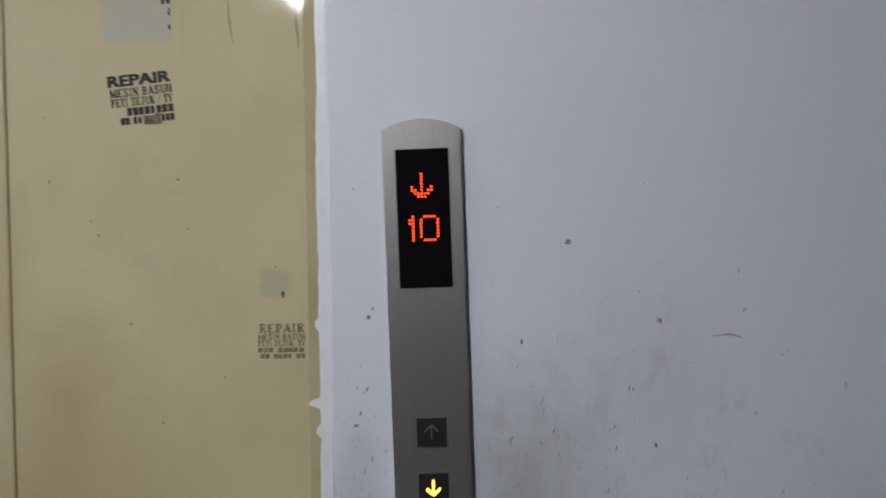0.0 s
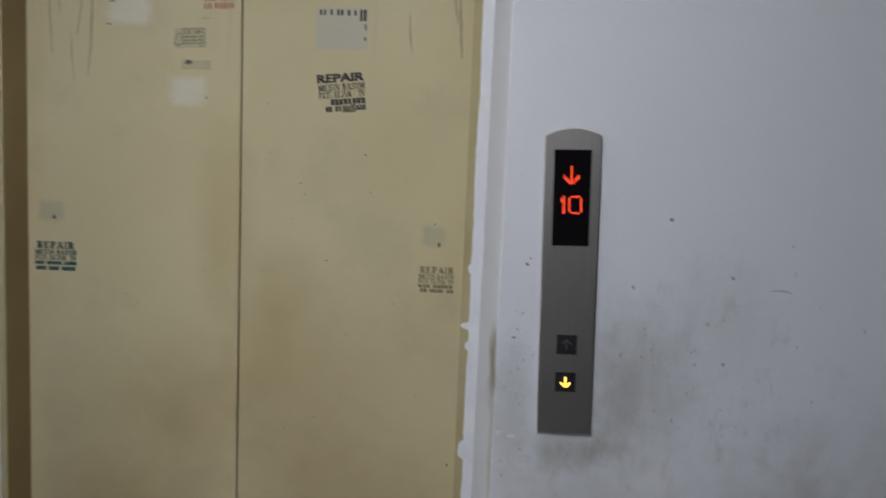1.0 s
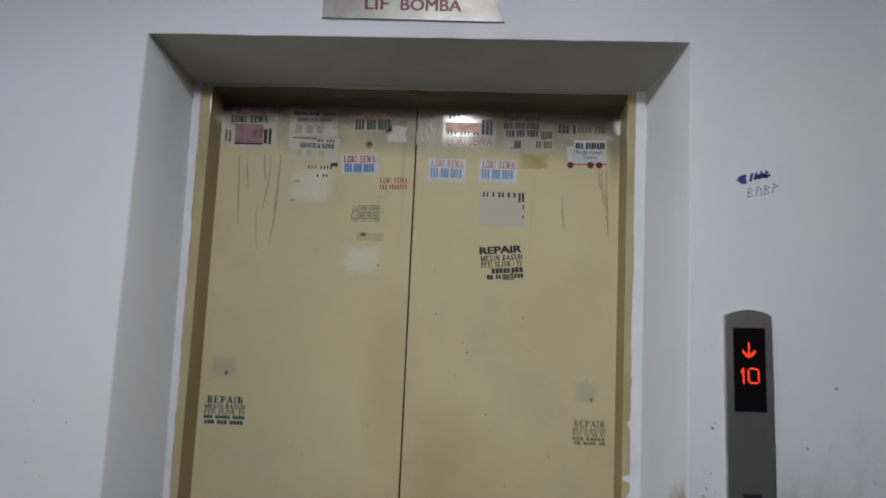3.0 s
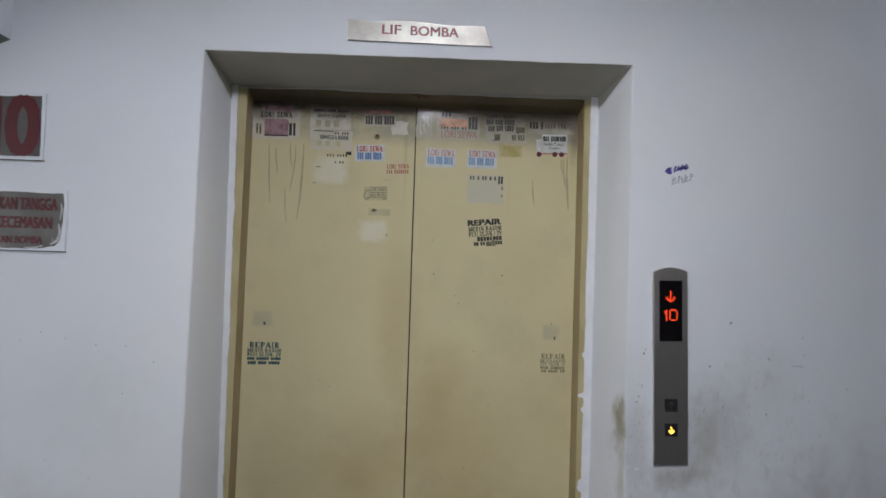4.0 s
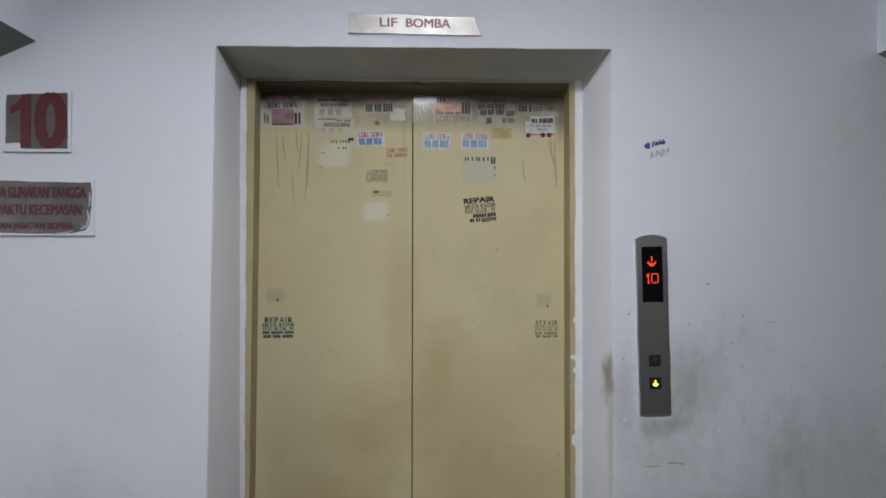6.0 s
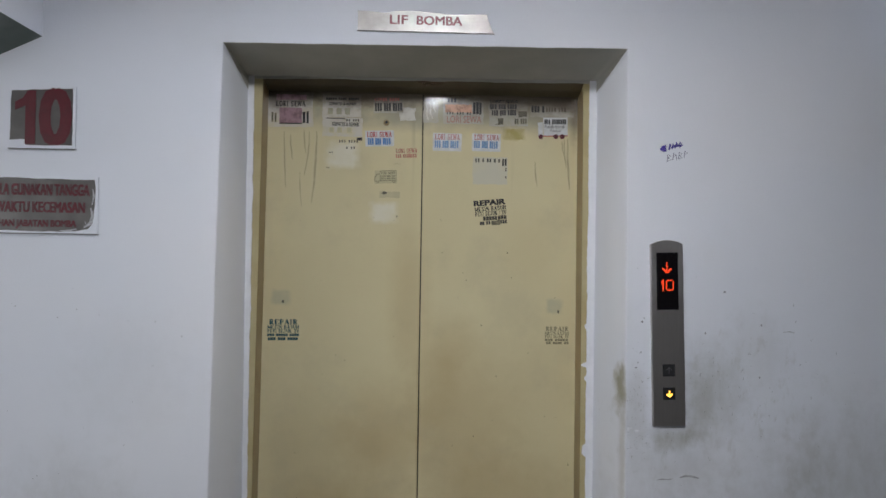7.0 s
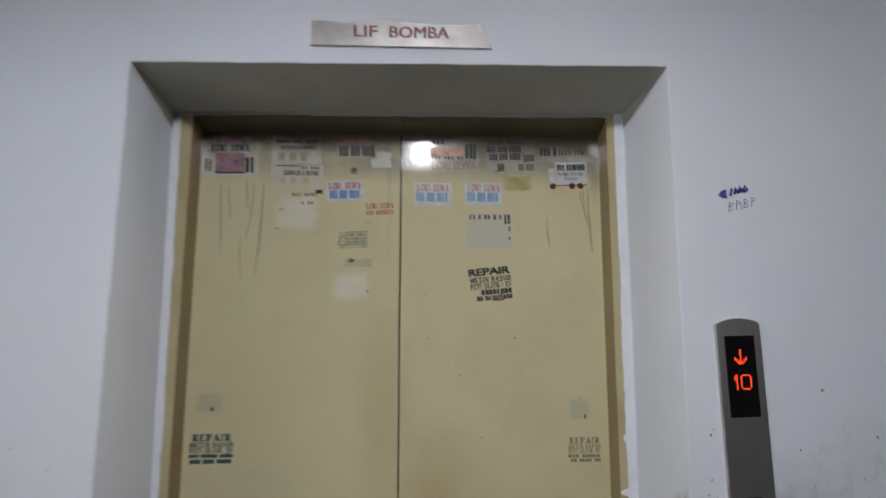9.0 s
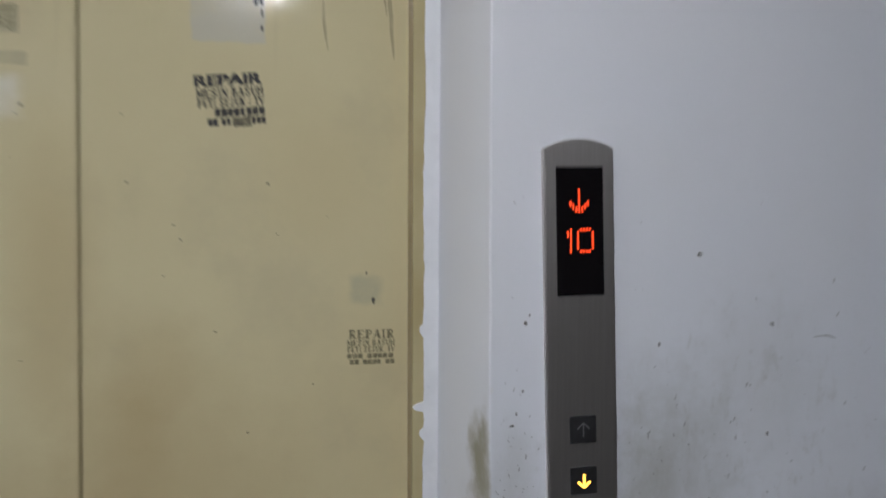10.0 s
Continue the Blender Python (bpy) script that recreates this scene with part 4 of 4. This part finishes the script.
    s = sticker("white sticker shaped like a small lorry", 0.380, 1.966, 0.458, 2.024, 1, WHITE, 0.0008)
    block_on(s, "cab", 0.362, 1.964, 0.378, 2.008, WHITE, 0.002)
    bars_on(s, (3, 7), 0.383, 2.002, 0.455, 2.018, INK, 0.82)
    text_on(s, "Pindah Rumah", 0.384, 1.989, 0.448, 1.999, INK, 0.0)
    text_on(s, "Pejabat", 0.402, 1.976, 0.436, 1.986, INK, 0.0)
    block_on(s, "chassis", 0.378, 1.963, 0.458, 1.966, RED, 0.0004)
    for x in (0.3705, 0.419, 0.440):
        w = bmesh.new()
        cx, cz = HOME[s.name]
        bmesh.ops.create_circle(w, cap_ends=True, segments=20, radius=0.0078, matrix=Matrix.Translation((x - cx, -0.0020, 1.962 - cz)) @ Matrix.Rotation(math.pi / 2, 4, "X"))
        part("wheel", w, MAROON, s)
    sticker("yellow-brown smear of old glue", 0.238, 1.950, 0.322, 1.988, 0, YELLOW, 0.010)
    for label, x0, x1, tilt in (("pale lorry-hire sticker with red and blue print, faded", 0.021, 0.113, -1.0), ("white lorry-hire sticker with red and blue print", 0.148, 0.240, -1.0)):
        s = sticker(label, x0, 1.912, x1, 1.969, tilt, WHITE, 0.0008)
        slab_on(s, "LORI SEWA", x0 + 0.006, 1.948, x1 - 0.006, 1.9655, PALE_RED)
        bars_on(s, (3, 3, 4), x0 + 0.006, 1.922, x1 - 0.009, 1.945, PALE_BLUE, 0.85)
    s = sticker("repair sticker scraped to a pale blank with ragged print rim", 0.150, 1.806, 0.262, 1.893, -1, PALE_FILM, 0.003)
    bars_on(s, (2, 1, 2, 1, 1), 0.158, 1.876, 0.240, 1.888, INK, 0.6)
    bars_on(s, (2,), 0.244, 1.866, 0.260, 1.889, INK, 0.82)
    bars_on(s, (1,), 0.255, 1.848, 0.260, 1.860, INK, 0.82)
    bars_on(s, (1,), 0.255, 1.826, 0.260, 1.834, INK, 0.82)
    s = sticker("tilted repair-service stamp in black print", 0.154, 1.676, 0.264, 1.757, 5.0)
    text_on(s, "REPAIR", 0.157, 1.739, 0.256, 1.7555, INK, 0.058, 0.0006)
    slab_on(s, "MESIN BASUH", 0.157, 1.7215, 0.258, 1.7345, INK, 0.0006)
    slab_on(s, "PETI SEJUK / TV", 0.157, 1.7060, 0.258, 1.7190, INK, 0.0006)
    bars_on(s, (8,), 0.182, 1.6905, 0.258, 1.7030, INK, 0.85, 0.0006)
    bars_on(s, (2, 2), 0.170, 1.677, 0.206, 1.688, INK, 0.88, 0.0006)
    block_on(s, "smear", 0.208, 1.674, 0.236, 1.690, FADED, 0.004, 0.0009)
    bars_on(s, (3,), 0.236, 1.677, 0.258, 1.688, INK, 0.88, 0.0006)
    # east leaf, low down
    sticker("square grey-green ghost of a removed sticker", 0.384, 1.385, 0.447, 1.445, 0, SMEAR, 0.002)
    s = sticker("rubbed stamp of unreadable grey print", 0.383, 1.292, 0.462, 1.348, 0)
    slab_on(s, "REPAIR", 0.386, 1.334, 0.460, 1.348, RUBBED, 0.0006)
    for k, words in enumerate(("MESIN BASUH", "PETI SEJUK, TV")):
        slab_on(s, words, 0.384, 1.3225 - k * 0.0105, 0.461, 1.3318 - k * 0.0105, RUBBED, 0.0006)
    bars_on(s, (3, 5), 0.384, 1.302, 0.459, 1.3095, RUBBED, 0.95, 0.0006)
    bars_on(s, (2, 4, 2), 0.388, 1.292, 0.461, 1.2995, RUBBED, 0.95, 0.0006)


build_stickers()


def build_door_marks():
    y = DOOR_Y - 0.0008
    rng = random.Random(4)
    bm = bmesh.new()
    for x, z, w, h in ((-0.456, 1.427, 0.009, 0.010), (0.427, 1.396, 0.006, 0.014), (-0.134, 1.775, 0.016, 0.010), (0.262, 1.585, 0.005, 0.005),
                       (0.178, 1.352, 0.004, 0.004), (-0.26, 1.24, 0.003, 0.004), (0.225, 1.19, 0.003, 0.005), (0.458, 0.905, 0.004, 0.008), (-0.095, 1.700, 0.005, 0.008), (0.228, 2.0, 0.014, 0.003)):
        patch(bm, *hang(x, z), w, h, y, x * 31)
    for i in range(40):
        s = rng.uniform(0.001, 0.0028)
        patch(bm, rng.uniform(-0.49, 0.46), rng.uniform(0.75, 1.7), s, s * rng.uniform(1, 2), y, 50 + i)
    tagged(part("door_flecks", bm, SPECK), "small dark holes and flecks on the lift doors", "flecks", kind="stuff")
    bm = bmesh.new()
    for x, z0, z1, w in ((-0.352, 1.97, 1.74, 0.003), (-0.375, 1.97, 1.83, 0.002), (-0.392, 1.975, 1.90, 0.002), (-0.455, 1.97, 1.79, 0.002), (-0.435, 1.96, 1.88, 0.002), (-0.405, 1.84, 1.73, 0.0015),
                         (0.458, 1.955, 1.79, 0.003), (0.440, 1.95, 1.90, 0.002), (0.447, 1.955, 1.86, 0.002), (0.352, 1.88, 1.80, 0.002)):
        pts = []
        for i in range(13):
            s = i / 12
            bend = -0.016 * s * s if x < -0.34 and x > -0.38 else 0.006 * s * s
            pts.append(hang(x + bend + 0.002 * noise.noise((x * 40, s * 5, 1)), z0 + (z1 - z0) * s))
        ribbon(pts, w * 2.3, y, True, bm)
    ribbon([(-0.108, 1.868), (-0.095, 1.869), (-0.084, 1.868)], 0.002, y, True, bm)
    tagged(part("door_drips", bm, SMEAR_DARK), "thin dark drips running down the lift doors", "drips", kind="stuff")


def build_screw():
    x, z = hang(-0.129, 2.001)
    bm = bmesh.new()
    bmesh.ops.create_cone(bm, cap_ends=True, segments=20, radius1=0.0095, radius2=0.0072, depth=0.003, matrix=Matrix.Translation((x, DOOR_Y - 0.0015, z)) @ Matrix.Rotation(math.pi / 2, 4, "X"))
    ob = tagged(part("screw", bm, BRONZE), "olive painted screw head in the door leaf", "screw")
    bm = bmesh.new()
    patch(bm, x, z, 0.009, 0.010, DOOR_Y - 0.0036, 5)
    part("slot", bm, BLACK, ob)


build_screw()
SMEAR_DARK = door_enamel("dark drip", True, (0.28, 0.23, 0.14), 0.50, 40)
build_door_marks()
